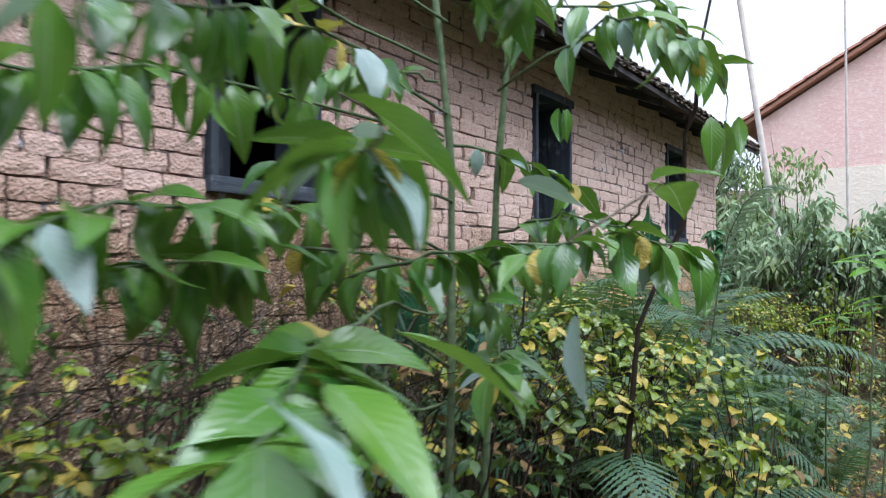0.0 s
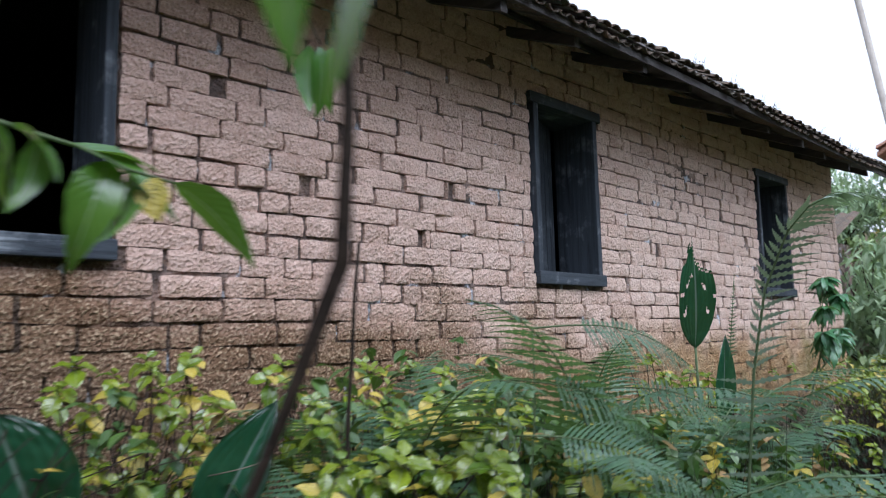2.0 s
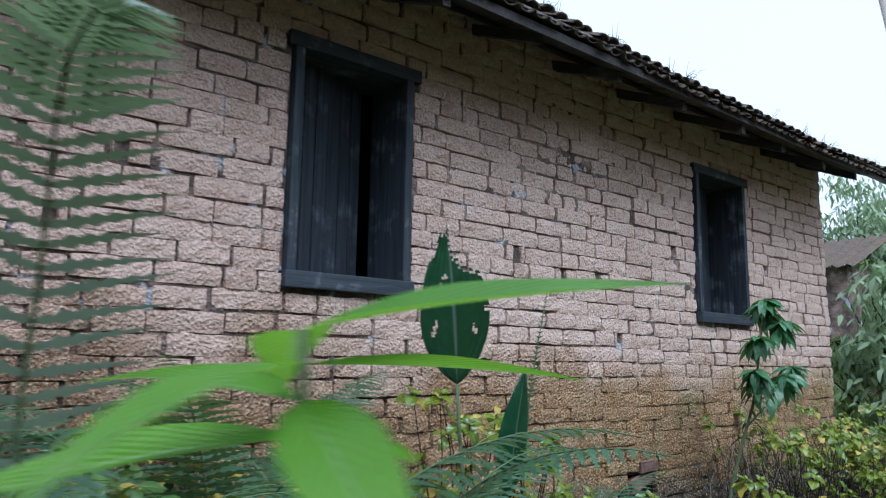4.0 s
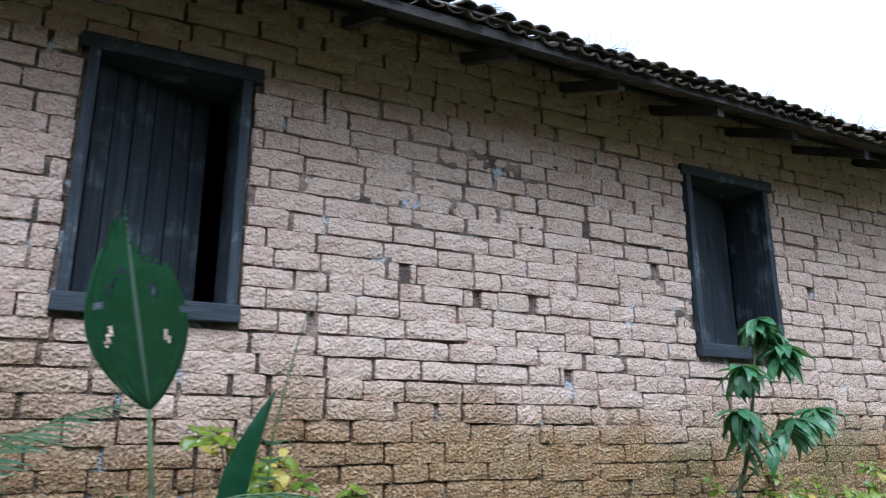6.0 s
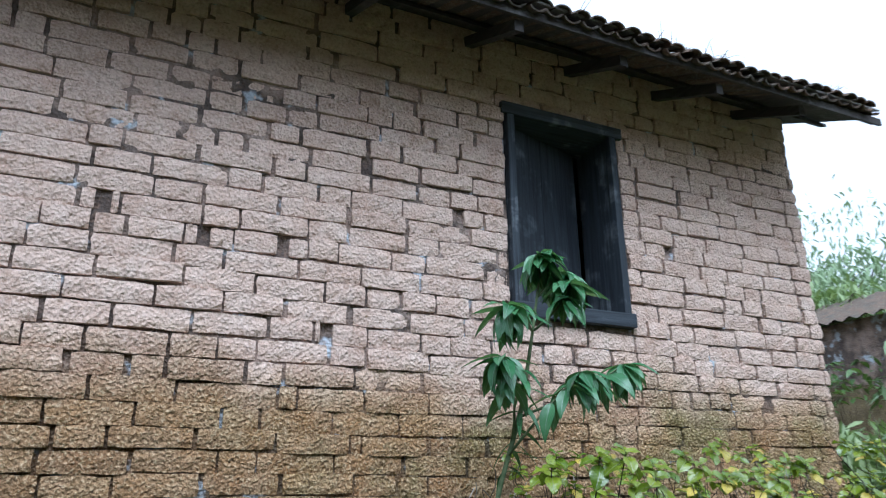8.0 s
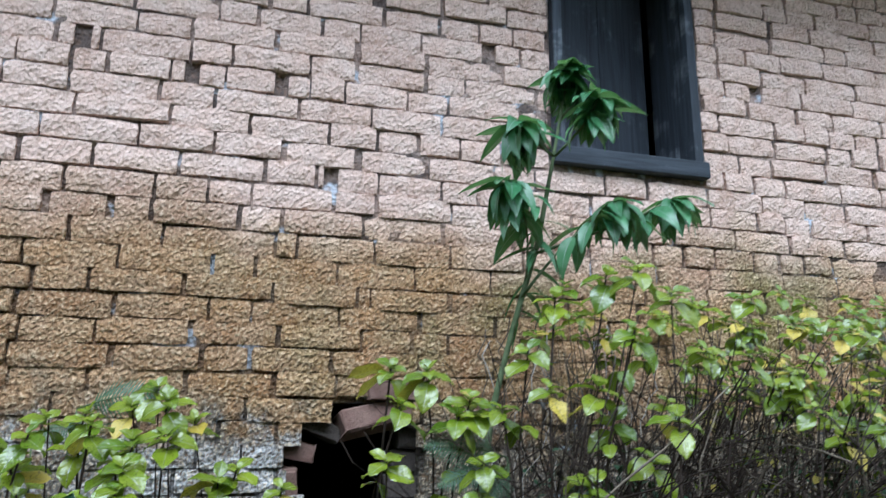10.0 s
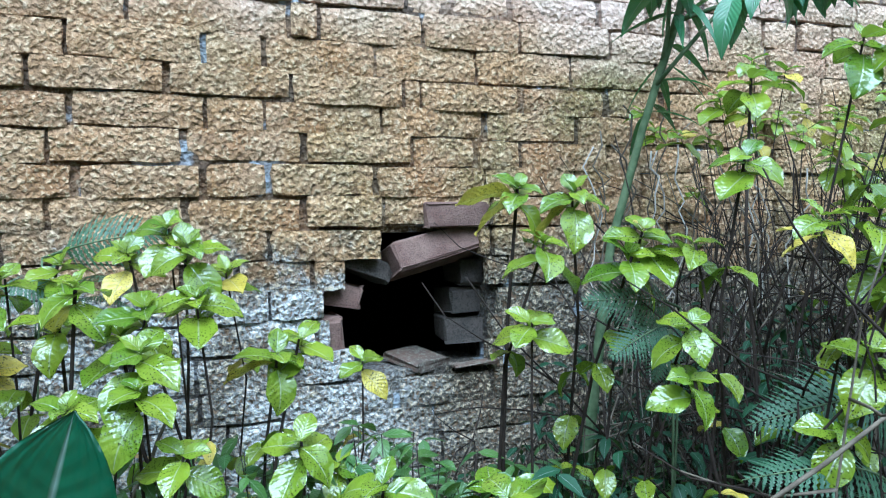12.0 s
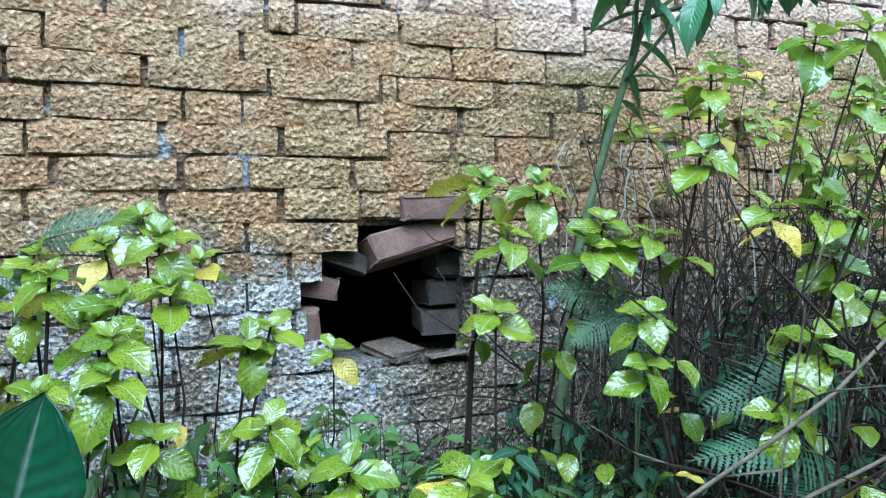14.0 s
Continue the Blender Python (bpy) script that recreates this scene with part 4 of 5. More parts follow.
# ---- broad arum leaves ----
def arum(name, base, root, tip, width, face, gone=(), seed=1, fold=0.12, label="broad dark green arum leaf on a long stalk", droop=0.2):
    """One large blade from root to tip whose upper side looks towards face, on a stalk from the ground."""
    random.seed(seed)
    root, tip = Vector(root), Vector(tip)
    foot = Vector((base[0], base[1], ground_z(base[0], base[1]) - 0.02))
    plant = thing(name, label, "plant", "broad-leaved plants", foot)
    x = (tip - root).normalized()
    z = (Vector(face) - root)
    z = (z - x * z.dot(x)).normalized()
    yv = z.cross(x)
    m = Matrix(((x.x, yv.x, z.x, root.x), (x.y, yv.y, z.y, root.y), (x.z, yv.z, z.z, root.z), (0, 0, 0, 1)))
    inv = Matrix.Translation(-foot)
    bag = Bag()
    bag.leaf(inv @ m, (tip - root).length, width, droop=droop, fold=fold, rows=60, cols=28, tip=1.75, full=0.42, ripple=0.02, gone=gone)
    part("blade", bag.mesh("blade", L_ARUM), plant)
    bag = Bag()
    bag.tube([p - foot for p in bent(foot, root, 0.03, 6)], 0.011, 0.007, 7)
    part("stalk", bag.mesh("stalk", STALK), plant)
    return plant


torn = set()
for cu, cv, ru, rv, slant in [(0.33, 0.22, 0.030, 0.03, 2.0), (0.36, 0.80, 0.035, 0.045, -2.0), (0.56, 0.30, 0.03, 0.05, 1.0), (0.60, 0.74, 0.018, 0.05, -1.0), (0.66, 0.62, 0.015, 0.04, 0.0), (0.52, 0.88, 0.02, 0.05, 0.0), (0.94, 0.04, 0.26, 0.50, 0.0), (0.74, 0.0, 0.07, 0.10, 0.0), (0.97, 0.8, 0.07, 0.2, 0.0), (0.82, 1.0, 0.05, 0.08, 0.0), (0.45, 0.0, 0.02, 0.06, 0.0)]:
    for r in range(60):
        for c in range(28):
            u, v = (r + 0.5) / 60 - cu, (c + 0.5) / 28 - cv
            if ((u - slant * v * 0.3) / ru) ** 2 + (v / rv) ** 2 < 1 + 0.25 * math.sin(r * 3.1 + c):
                torn.add((r, c))
arum("arum_plant", (-2.78, 6.52), (-2.70, 6.43, 1.66), (-2.55, 6.27, 2.26), 0.29, (-0.4, 5.6, 1.75), torn, 1, 0.10, "broad dark green arum leaf with torn edges and holes")
arum("arum_plant", (-2.72, 6.70), (-2.70, 6.70, 1.18), (-2.66, 6.76, 1.74), 0.115, (-1.2, 4.6, 1.7), (), 2, 1.2, "folded bright green arum leaf on a stalk")
arum("arum_plant", (-2.55, 2.90), (-2.56, 2.95, 1.62), (-2.46, 3.05, 1.28), 0.24, (-0.6, 1.9, 1.9), (), 3, 0.15)
arum("arum_plant", (-2.60, 7.90), (-2.616, 7.935, 0.573), (-2.58, 7.984, 0.768), 0.175, (-1.6, 8.0, 1.35), (), 4, 0.14)
arum("arum_plant", (-2.45, 3.35), (-2.42, 3.36, 1.30), (-2.34, 3.5, 1.62), 0.16, (-0.8, 2.2, 1.9), (), 5, 0.6)
frondlet = thing("fern", "single stiff narrow fern frond", "fern", "ferns", (-2.70, 6.74, ground_z(-2.70, 6.74)))
me = frond_bag([(-2.70, 6.74, 0.3), (-2.69, 6.76, 1.0), (-2.67, 6.80, 1.6), (-2.66, 6.85, 1.85), (-2.66, 6.92, 2.10)], 0.05, 34, 97, 0.005).mesh("frond", [L_FERN, STALK])
me.transform(Matrix.Translation(-frondlet.matrix_world.translation))
part("frond", me, frondlet)


# ---- the young tree by the far window ----
random.seed(500)
sapling = thing("sapling", "slender young tree with drooping dark green leaves", "tree", "", (-3.20, 9.05, ground_z(-3.20, 9.05)))
o = sapling.matrix_world.translation
trunk = [(-3.20, 9.05, -0.25), (-3.14, 9.10, 0.5), (-3.09, 9.14, 0.96), (-3.03, 9.20, 1.25), (-2.97, 9.27, 1.53), (-2.95, 9.33, 1.85), (-2.95, 9.38, 2.10)]
bag = Bag()
bag.tube([Vector(p) - o for p in trunk], 0.0145, 0.005, 8, 0, 0.25)
part("trunk", bag.mesh("trunk", STALK), sapling)
for k, (a, b) in enumerate([((-2.97, 9.27, 1.5), (-2.96, 9.80, 1.74)), ((-3.0, 9.22, 1.35), (-2.88, 9.52, 1.68)), ((-2.95, 9.33, 1.85), (-2.88, 9.17, 1.93)), ((-2.95, 9.33, 1.85), (-2.84, 9.46, 2.04)), ((-2.95, 9.38, 2.10), (-2.93, 9.38, 2.19)), ((-3.0, 9.24, 1.4), (-2.88, 9.14, 1.72)), ((-2.95, 9.36, 2.0), (-2.98, 9.50, 2.14))]):
    bag = Bag()
    pts = bent(Vector(a) - o, Vector(b) - o, 0.04)
    bag.tube(pts, 0.006, 0.003, 6)
    part("branch", bag.mesh("branch", STALK), sapling)
    for j in range(32):
        p = pts[-1] if j < 18 else pts[3].lerp(pts[-1], rnd(0, 0.9))
        s = rnd(0.8, 1.15)
        part("leaf", random.choice(DARKL), sapling, "", pose(*p, rnd(-25, 25), rnd(-8, 62), j * 49 + rnd(-15, 15)) @ Matrix.Diagonal((s, s, s, 1)))
for k in range(18):
    u = rnd(0.50, 0.72)
    i = int(u * 6)
    p = Vector(trunk[i]).lerp(Vector(trunk[i + 1]), u * 6 - i) - o
    part("leaf", random.choice(BAMBOO), sapling, "", pose(*p, rnd(-15, 15), rnd(-10, 45), rnd(0, 360)) @ Matrix.Diagonal((1.1, 1.1, 1.1, 1)))


# ---- tall shrub over the start of the walk ----
random.seed(600)
tall = thing("tall_shrub", "tall shrub with jointed green stems and drooping pointed leaves", "shrub", "", (-1.74, 2.55, ground_z(-1.74, 2.55)))
o = tall.matrix_world.translation
STEMS = [[(-1.98, 2.68, 0.1), (-1.95, 2.70, 0.7), (-1.93, 2.72, 1.2), (-1.92, 2.74, 1.65), (-1.91, 2.75, 2.0), (-1.88, 2.77, 2.4), (-1.85, 2.80, 2.9)],
         [(-1.95, 2.50, 0.1), (-1.96, 2.52, 0.8), (-1.95, 2.53, 1.3), (-1.97, 2.56, 2.03), (-1.99, 2.53, 2.4), (-2.03, 2.5, 2.85)]]
for s in STEMS:
    bag = Bag()
    fine = []
    for a, b in zip(s, s[1:]):
        fine += [Vector(a).lerp(Vector(b), k / 3) - o for k in range(3)]
    bag.tube(fine, 0.015, 0.010, 8, 0, 0.22)
    part("stem", bag.mesh("stem", STALK), tall)
BRANCHES = [[(-1.90, 2.75, 2.35), (-1.45, 2.1, 2.33), (-1.27, 1.75, 2.26), (-1.17, 1.45, 2.18)],
            [(-1.90, 2.75, 2.32), (-1.38, 2.45, 2.36), (-1.2, 2.32, 2.28), (-1.08, 2.25, 2.16)],
            [(-1.98, 2.55, 2.2), (-1.75, 1.9, 2.2), (-1.6, 1.4, 2.12), (-1.5, 1.02, 2.0)],
            [(-1.90, 2.75, 1.48), (-1.48, 2.0, 1.60), (-1.32, 1.7, 1.67), (-1.10, 1.62, 1.72)],
            [(-1.96, 2.52, 1.55), (-1.6, 1.8, 1.60), (-1.32, 1.3, 1.58), (-1.10, 1.0, 1.52)],
            [(-1.97, 2.56, 1.9), (-1.6, 1.7, 1.88), (-1.3, 1.35, 1.86), (-1.12, 1.18, 1.80)],
            [(-1.90, 2.75, 1.82), (-1.52, 2.48, 1.84), (-1.34, 2.46, 1.80)],
            [(-1.90, 2.75, 2.5), (-1.5, 1.9, 2.5), (-1.45, 1.4, 2.38), (-1.4, 1.15, 2.25)],
            [(-1.96, 2.55, 1.7), (-1.75, 1.6, 1.72), (-1.62, 1.2, 1.68)],
            [(-1.90, 2.75, 2.6), (-1.35, 2.75, 2.5), (-1.2, 2.84, 2.30)],
            [(-1.98, 2.55, 2.1), (-1.82, 2.75, 2.06), (-1.70, 2.95, 1.98)],
            [(-1.90, 2.75, 1.55), (-1.6, 2.25, 1.5), (-1.45, 1.95, 1.45)],
            [(-1.90, 2.75, 2.7), (-1.3, 2.2, 2.62), (-1.15, 1.9, 2.45), (-1.1, 1.75, 2.3)],
            [(-1.98, 2.55, 2.5), (-1.9, 1.8, 2.5), (-1.85, 1.3, 2.35), (-1.8, 1.0, 2.2)],
            [(-1.96, 2.52, 1.25), (-1.85, 1.9, 1.32), (-1.7, 1.5, 1.28)],
            [(-1.96, 2.54, 1.38), (-1.78, 1.80, 1.64), (-1.52, 1.86, 1.72), (-1.39, 2.02, 1.74), (-1.25, 2.26, 1.77), (-1.14, 2.42, 1.73)],
            [(-1.96, 2.50, 1.75), (-1.80, 1.7, 1.82), (-1.62, 1.2, 1.78), (-1.45, 0.9, 1.70)],
            [(-1.97, 2.50, 2.10), (-1.88, 1.5, 2.08), (-1.72, 1.0, 1.96), (-1.52, 0.8, 1.84)],
            [(-1.98, 2.55, 2.12), (-2.10, 2.42, 2.17), (-2.26, 2.28, 2.12), (-2.40, 2.16, 2.02)],
            [(-1.99, 2.53, 2.30), (-2.08, 2.36, 2.34), (-2.2, 2.2, 2.28), (-2.3, 2.1, 2.2)],
            [(-1.97, 2.50, 2.35), (-2.0, 1.7, 2.40), (-1.95, 1.2, 2.30), (-1.8, 0.8, 2.12)]]
for branch in BRANCHES:
    pts = []
    for a, b in zip(branch, branch[1:]):
        pts += [Vector(a).lerp(Vector(b), k / 4) - o + Vector((rnd(-1, 1), rnd(-1, 1), rnd(-1, 1))) * 0.012 for k in range(4)]
    pts.append(Vector(branch[-1]) - o)
    bag = Bag()
    bag.tube(pts, 0.0055, 0.0022, 6)
    part("branch", bag.mesh("branch", STALK), tall)
    total = sum((b - a).length for a, b in zip(pts, pts[1:]))
    count = int(total / 0.036)
    for k in range(count):
        start = 0.62 if branch[0][2] == 1.55 else 0.22
        u = start + (1 - start) * k / max(count - 1, 1)
        i = min(int(u * (len(pts) - 1)), len(pts) - 2)
        p = pts[i].lerp(pts[i + 1], u * (len(pts) - 1) - i)
        way = pts[i + 1] - pts[i]
        if branch[0][2] == 1.48 and 0.45 < u < 0.86:
            continue
        az = math.degrees(math.atan2(way.y, way.x)) + (60 if k % 2 else -60) + rnd(-50, 50)
        s = rnd(0.5, 1.0) * (0.68 if branch[0][2] == 1.48 else 1.0)
        part("leaf", random.choice(random.choices((TALL, HYDRA_Y, TALL_GLARE), (0.92, 0.05, 0.03))[0]), tall, "", pose(*p, rnd(-40, 40), rnd(-12, 86), az) @ Matrix.Diagonal((s, s, s, 1)))
for p, az, down, s in [((-1.18, 2.85, 2.13), 40, 84, 1.1), ((-1.21, 2.82, 2.14), -60, 80, 0.95), ((-1.14, 2.86, 2.14), 110, 86, 0.7), ((-1.96, 3.37, 2.37), 10, 82, 0.85), ((-1.97, 3.35, 2.37), 150, 80, 0.8), ((-1.95, 3.39, 2.37), -80, 78, 0.8),
                       ((-1.10, 1.02, 1.53), -40, 30, 1.15), ((-1.15, 1.15, 1.56), -10, 20, 1.1),
                       ((-1.04, 1.87, 1.83), 98, 0, 1.2), ((-1.07, 1.89, 1.84), -28, -8, 0.9), ((-1.124, 1.146, 1.851), 66, 22, 1.0), ((-1.106, 1.206, 1.61), 53, 20, 1.0)]:
    part("leaf", TALL[0], tall, "", pose(*(Vector(p) - o), 0, down, az) @ Matrix.Diagonal((s, s, s, 1)))
for p, az, down, roll, s in [((-1.10, 1.03, 1.565), -8, 22, -35, 1.0), ((-1.076, 1.58, 1.61), -70, 62, 60, 0.75), ((-1.35, 1.9, 1.86), 20, 15, -30, 0.8)]:
    part("leaf", TALL_GLARE[0], tall, "leaf coloured pale for the sky's reflection", pose(*(Vector(p) - o), roll, down, az) @ Matrix.Diagonal((s, s, s, 1)))
for a, b, r in [((-1.10, 1.62, 1.72), (-1.04, 1.87, 1.83), 0.003), ((-1.12, 1.18, 1.80), (-1.124, 1.146, 1.851), 0.003), ((-1.20, 2.84, 2.30), (-1.18, 2.85, 2.12), 0.003), ((-1.70, 2.95, 2.58), (-1.96, 3.37, 2.37), 0.003), ((-1.85, 2.80, 2.88), (-1.70, 2.95, 2.58), 0.004), ((-1.34, 2.46, 1.80), (-1.07, 1.87, 1.83), 0.004)]:
    bag = Bag()
    bag.tube([Vector(p) - o for p in bent(a, b, 0.03, 5)], r, r * 0.6, 5)
    part("twig", bag.mesh("twig", DRY), tall)
random.seed(640)
bag = Bag()
stick = [(-1.56, 2.92, ground_z(-1.56, 2.92) - 0.03), (-1.50, 2.88, 1.1), (-1.46, 2.88, 1.5), (-1.40, 2.93, 1.68), (-1.335, 2.96, 1.84), (-1.335, 2.97, 2.0), (-1.33, 2.96, 2.12), (-1.29, 2.95, 2.2), (-1.28, 2.94, 2.35), (-1.22, 2.93, 2.6)]
bag.tube(stick, 0.009, 0.005, 7, 0, 0.3)
tagged(new("dead_branch", bag.mesh("dead_branch", LIMB)), "bare dark crooked stick rising out of the shrubs", "branch", "dead branches")
bag = Bag()
bag.tube(bent((-2.3, 3.75, ground_z(-2.3, 3.75) - 0.02), (-2.28, 3.72, 2.02), 0.06, 8), 0.008, 0.004, 6)
tagged(new("dead_branch", bag.mesh("dead_branch", LIMB)), "thin bare brown stick standing before the wall", "branch", "dead branches")

# ---- bright lance-leaved plant beside the path ----
random.seed(700)


def lance(base, top, count, size, seed):
    random.seed(seed)
    foot = Vector((base[0], base[1], ground_z(base[0], base[1]) - 0.02))
    plant = thing("lance_plant", "bright green plant with long pointed leaves", "plant", "lance-leaved plants", foot)
    pts = [p - foot for p in bent(foot, top, 0.05, 6)]
    bag = Bag()
    bag.tube(pts, 0.007, 0.004, 6)
    part("stem", bag.mesh("stem", STALK), plant)
    for k in range(count):
        p = pts[-1] - Vector((0, 0, 0.022 * (k // 2)))
        s = size * rnd(0.8, 1.05)
        part("leaf", LANCE[k % 3], plant, "", pose(*p, rnd(-20, 20), rnd(-12, 14), k * 137 + 20) @ Matrix.Diagonal((s, s, s, 1)))


lance((-1.04, 4.90), (-0.965, 4.80, 1.765), 8, 0.88, 701)
lance((-0.98, 5.02), (-0.93, 4.98, 1.56), 9, 0.85, 702)
lance((-1.2, 5.15), (-1.15, 5.1, 1.45), 9, 0.8, 703)
lance((-0.2, 6.4), (-0.72, 7.35, 0.62), 7, 0.7, 704)
lance((0.3, 4.5), (0.25, 4.45, 1.15), 9, 0.8, 705)
lance((0.35, 6.2), (0.3, 6.15, 1.0), 9, 0.8, 706)
lance((-0.9, 10.4), (-0.9, 10.4, 1.35), 9, 0.9, 707)


# ---- undergrowth and litter ----
def clear_of_path(x, y, z):
    if y < 7.6:
        mid = -0.65 + 0.05 * max(0, y - 3)
        return abs(x - mid) > 0.42 + 0.12 * (z > 1.0) or z < 0.55
    if y < 9.0:
        return x < -2.1 or x > 0.0 or z < 0.25
    return True


def herbs(name, count, area, height, leaf, seed, label, mats, yellow=0.1, wide=0.55, brown=0.05, lift=(-10, 40), keep=None):
    """Countless small leafy stems, one mesh."""
    random.seed(seed)
    bag = Bag()
    for _ in range(count):
        x, y = rnd(area[0], area[1]), rnd(area[2], area[3])
        if keep and not keep(x, y):
            continue
        g = ground_z(x, y)
        h = rnd(*height) * (0.65 + 0.5 * noise.noise((x * 1.3, y * 1.3, 7.0)))
        if not clear_of_path(x, y, g + h) or x < FACE + 0.08 and y < NORTH + 0.1:
            continue
        tip = Vector((x + rnd(-0.12, 0.12), y + rnd(-0.12, 0.12), g + h))
        a = Vector((x, y, g - 0.02))
        bag.tube([a, a.lerp(tip, 0.5) + Vector((rnd(-1, 1), rnd(-1, 1), 0)) * 0.05, tip], 0.0022, 0.001, 3, 1)
        p = random.random()
        mat = 2 if p < yellow else (3 if p < yellow + brown else 0)
        for k in range(random.randrange(5, 10)):
            q = a.lerp(tip, 1.0 if k < 2 else 1 - 0.65 * random.random() ** 1.4)
            s = rnd(*leaf)
            bag.leaf(pose(*q, rnd(-25, 25), rnd(*lift), rnd(0, 360)), s, s * wide, droop=rnd(0.2, 0.7), fold=0.2, rows=4, cols=2, tip=1.5, mat=mat)
    return tagged(new(name, bag.mesh(name, mats)), label, "undergrowth", kind="stuff")


MIX = [L_WEED, LIMB, L_YELLOW, L_BROWN]
herbs("undergrowth", 2600, (-3.45, -1.25, 0.4, 7.2), (0.25, 1.0), (0.045, 0.085), 801, "dense mixed green weeds", MIX, 0.08, brown=0.08, keep=lambda x, y: random.random() < 0.4 + 0.6 * smooth(2.2, 3.6, y))
herbs("undergrowth", 2400, (-3.45, -2.3, 6.8, 12.2), (0.15, 0.60), (0.035, 0.075), 802, "low green weeds below the shrubs", MIX, 0.06, keep=lambda x, y: random.random() < (1.0 if y < 8.3 or y > 11 else 0.45))
herbs("undergrowth", 900, (-0.2, 3.2, 0.5, 9.5), (0.2, 0.75), (0.04, 0.08), 803, "mixed weeds beside the path", [L_BANK_HAZE, LIMB, L_YELLOW, L_BROWN], 0.15, 0.5, 0.1)
herbs("undergrowth", 3200, (-3.2, 4.0, 8.8, 16.0), (0.15, 0.6), (0.05, 0.10), 804, "weeds and yellowed leaves on the bank", [L_BANK_HAZE, LIMB, L_YELLOW, L_BROWN], 0.22, 0.5, 0.18)
herbs("undergrowth", 700, (-1.4, 0.2, 0.2, 9.0), (0.04, 0.28), (0.03, 0.06), 805, "low weeds on the path", MIX, 0.2, 0.5, 0.2)
herbs("undergrowth", 2200, (-14.0, -3.5, 12.3, 24.0), (0.3, 1.1), (0.10, 0.20), 806, "tall weeds on the slope behind the house", MIX, 0.06, 0.35)
herbs("undergrowth", 1000, (-3.4, -1.9, 4.4, 7.0), (0.55, 1.0), (0.05, 0.09), 807, "tall mixed weeds before the wall", MIX, 0.12)
# The dark-leaved patches below paint the shade among the shrubs.
herbs("undergrowth", 600, (-3.42, -2.25, 9.0, 11.2), (0.45, 1.05), (0.03, 0.06), 808, "leaves coloured dark for the shade behind the shrubs", [L_SHADE, LIMB, L_YELLOW, L_BROWN], 0.004, 0.45, 0.02)
herbs("undergrowth", 50, (-2.95, -2.2, 8.3, 9.1), (0.5, 0.95), (0.03, 0.06), 809, "leaves coloured dark for the shade between the shrubs", [L_SHADE, LIMB, L_YELLOW, L_BROWN], 0.004, 0.45, 0.02)
herbs("undergrowth", 260, (-3.42, -2.3, 8.45, 9.6), (0.7, 1.25), (0.03, 0.06), 811, "leaves coloured dark for the shade beside the breach", [L_SHADE, LIMB, L_YELLOW, L_BROWN], 0.004, 0.45, 0.02, keep=lambda x, y: y > 8.16 + 0.485 * (-1.54 - x))
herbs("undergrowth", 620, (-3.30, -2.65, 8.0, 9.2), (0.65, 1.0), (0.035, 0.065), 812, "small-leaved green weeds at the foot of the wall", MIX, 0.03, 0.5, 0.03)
herbs("undergrowth", 110, (-3.44, -2.9, 8.5, 9.4), (0.65, 1.02), (0.03, 0.06), 813, "leaves coloured dark for the shade at the foot of the wall", [L_SHADE, LIMB, L_YELLOW, L_BROWN], 0.004, 0.45, 0.02)
herbs("undergrowth", 280, (-3.44, -2.5, 9.3, 11.0), (0.8, 1.3), (0.03, 0.06), 814, "leaves coloured dark for the shade behind the shrubs", [L_SHADE, LIMB, L_YELLOW, L_BROWN], 0.004, 0.45, 0.02)
random.seed(810)
bag = Bag()
for _ in range(3200):
    x, y = rnd(-3.4, 3.0), rnd(-0.5, 15.0)
    bag.leaf(pose(x, y, ground_z(x, y) + rnd(0.005, 0.03), rnd(-30, 30), rnd(-25, 25), rnd(0, 360)), rnd(0.04, 0.11), rnd(0.02, 0.05), droop=rnd(0.2, 0.9), fold=0.3, rows=3, cols=2, tip=1.5, mat=0 if random.random() < 0.7 else 1)
tagged(new("leaf_litter", bag.mesh("leaf_litter", [L_BROWN, L_YELLOW])), "dead brown and yellow leaves lying on the soil", "leaf litter", kind="stuff")


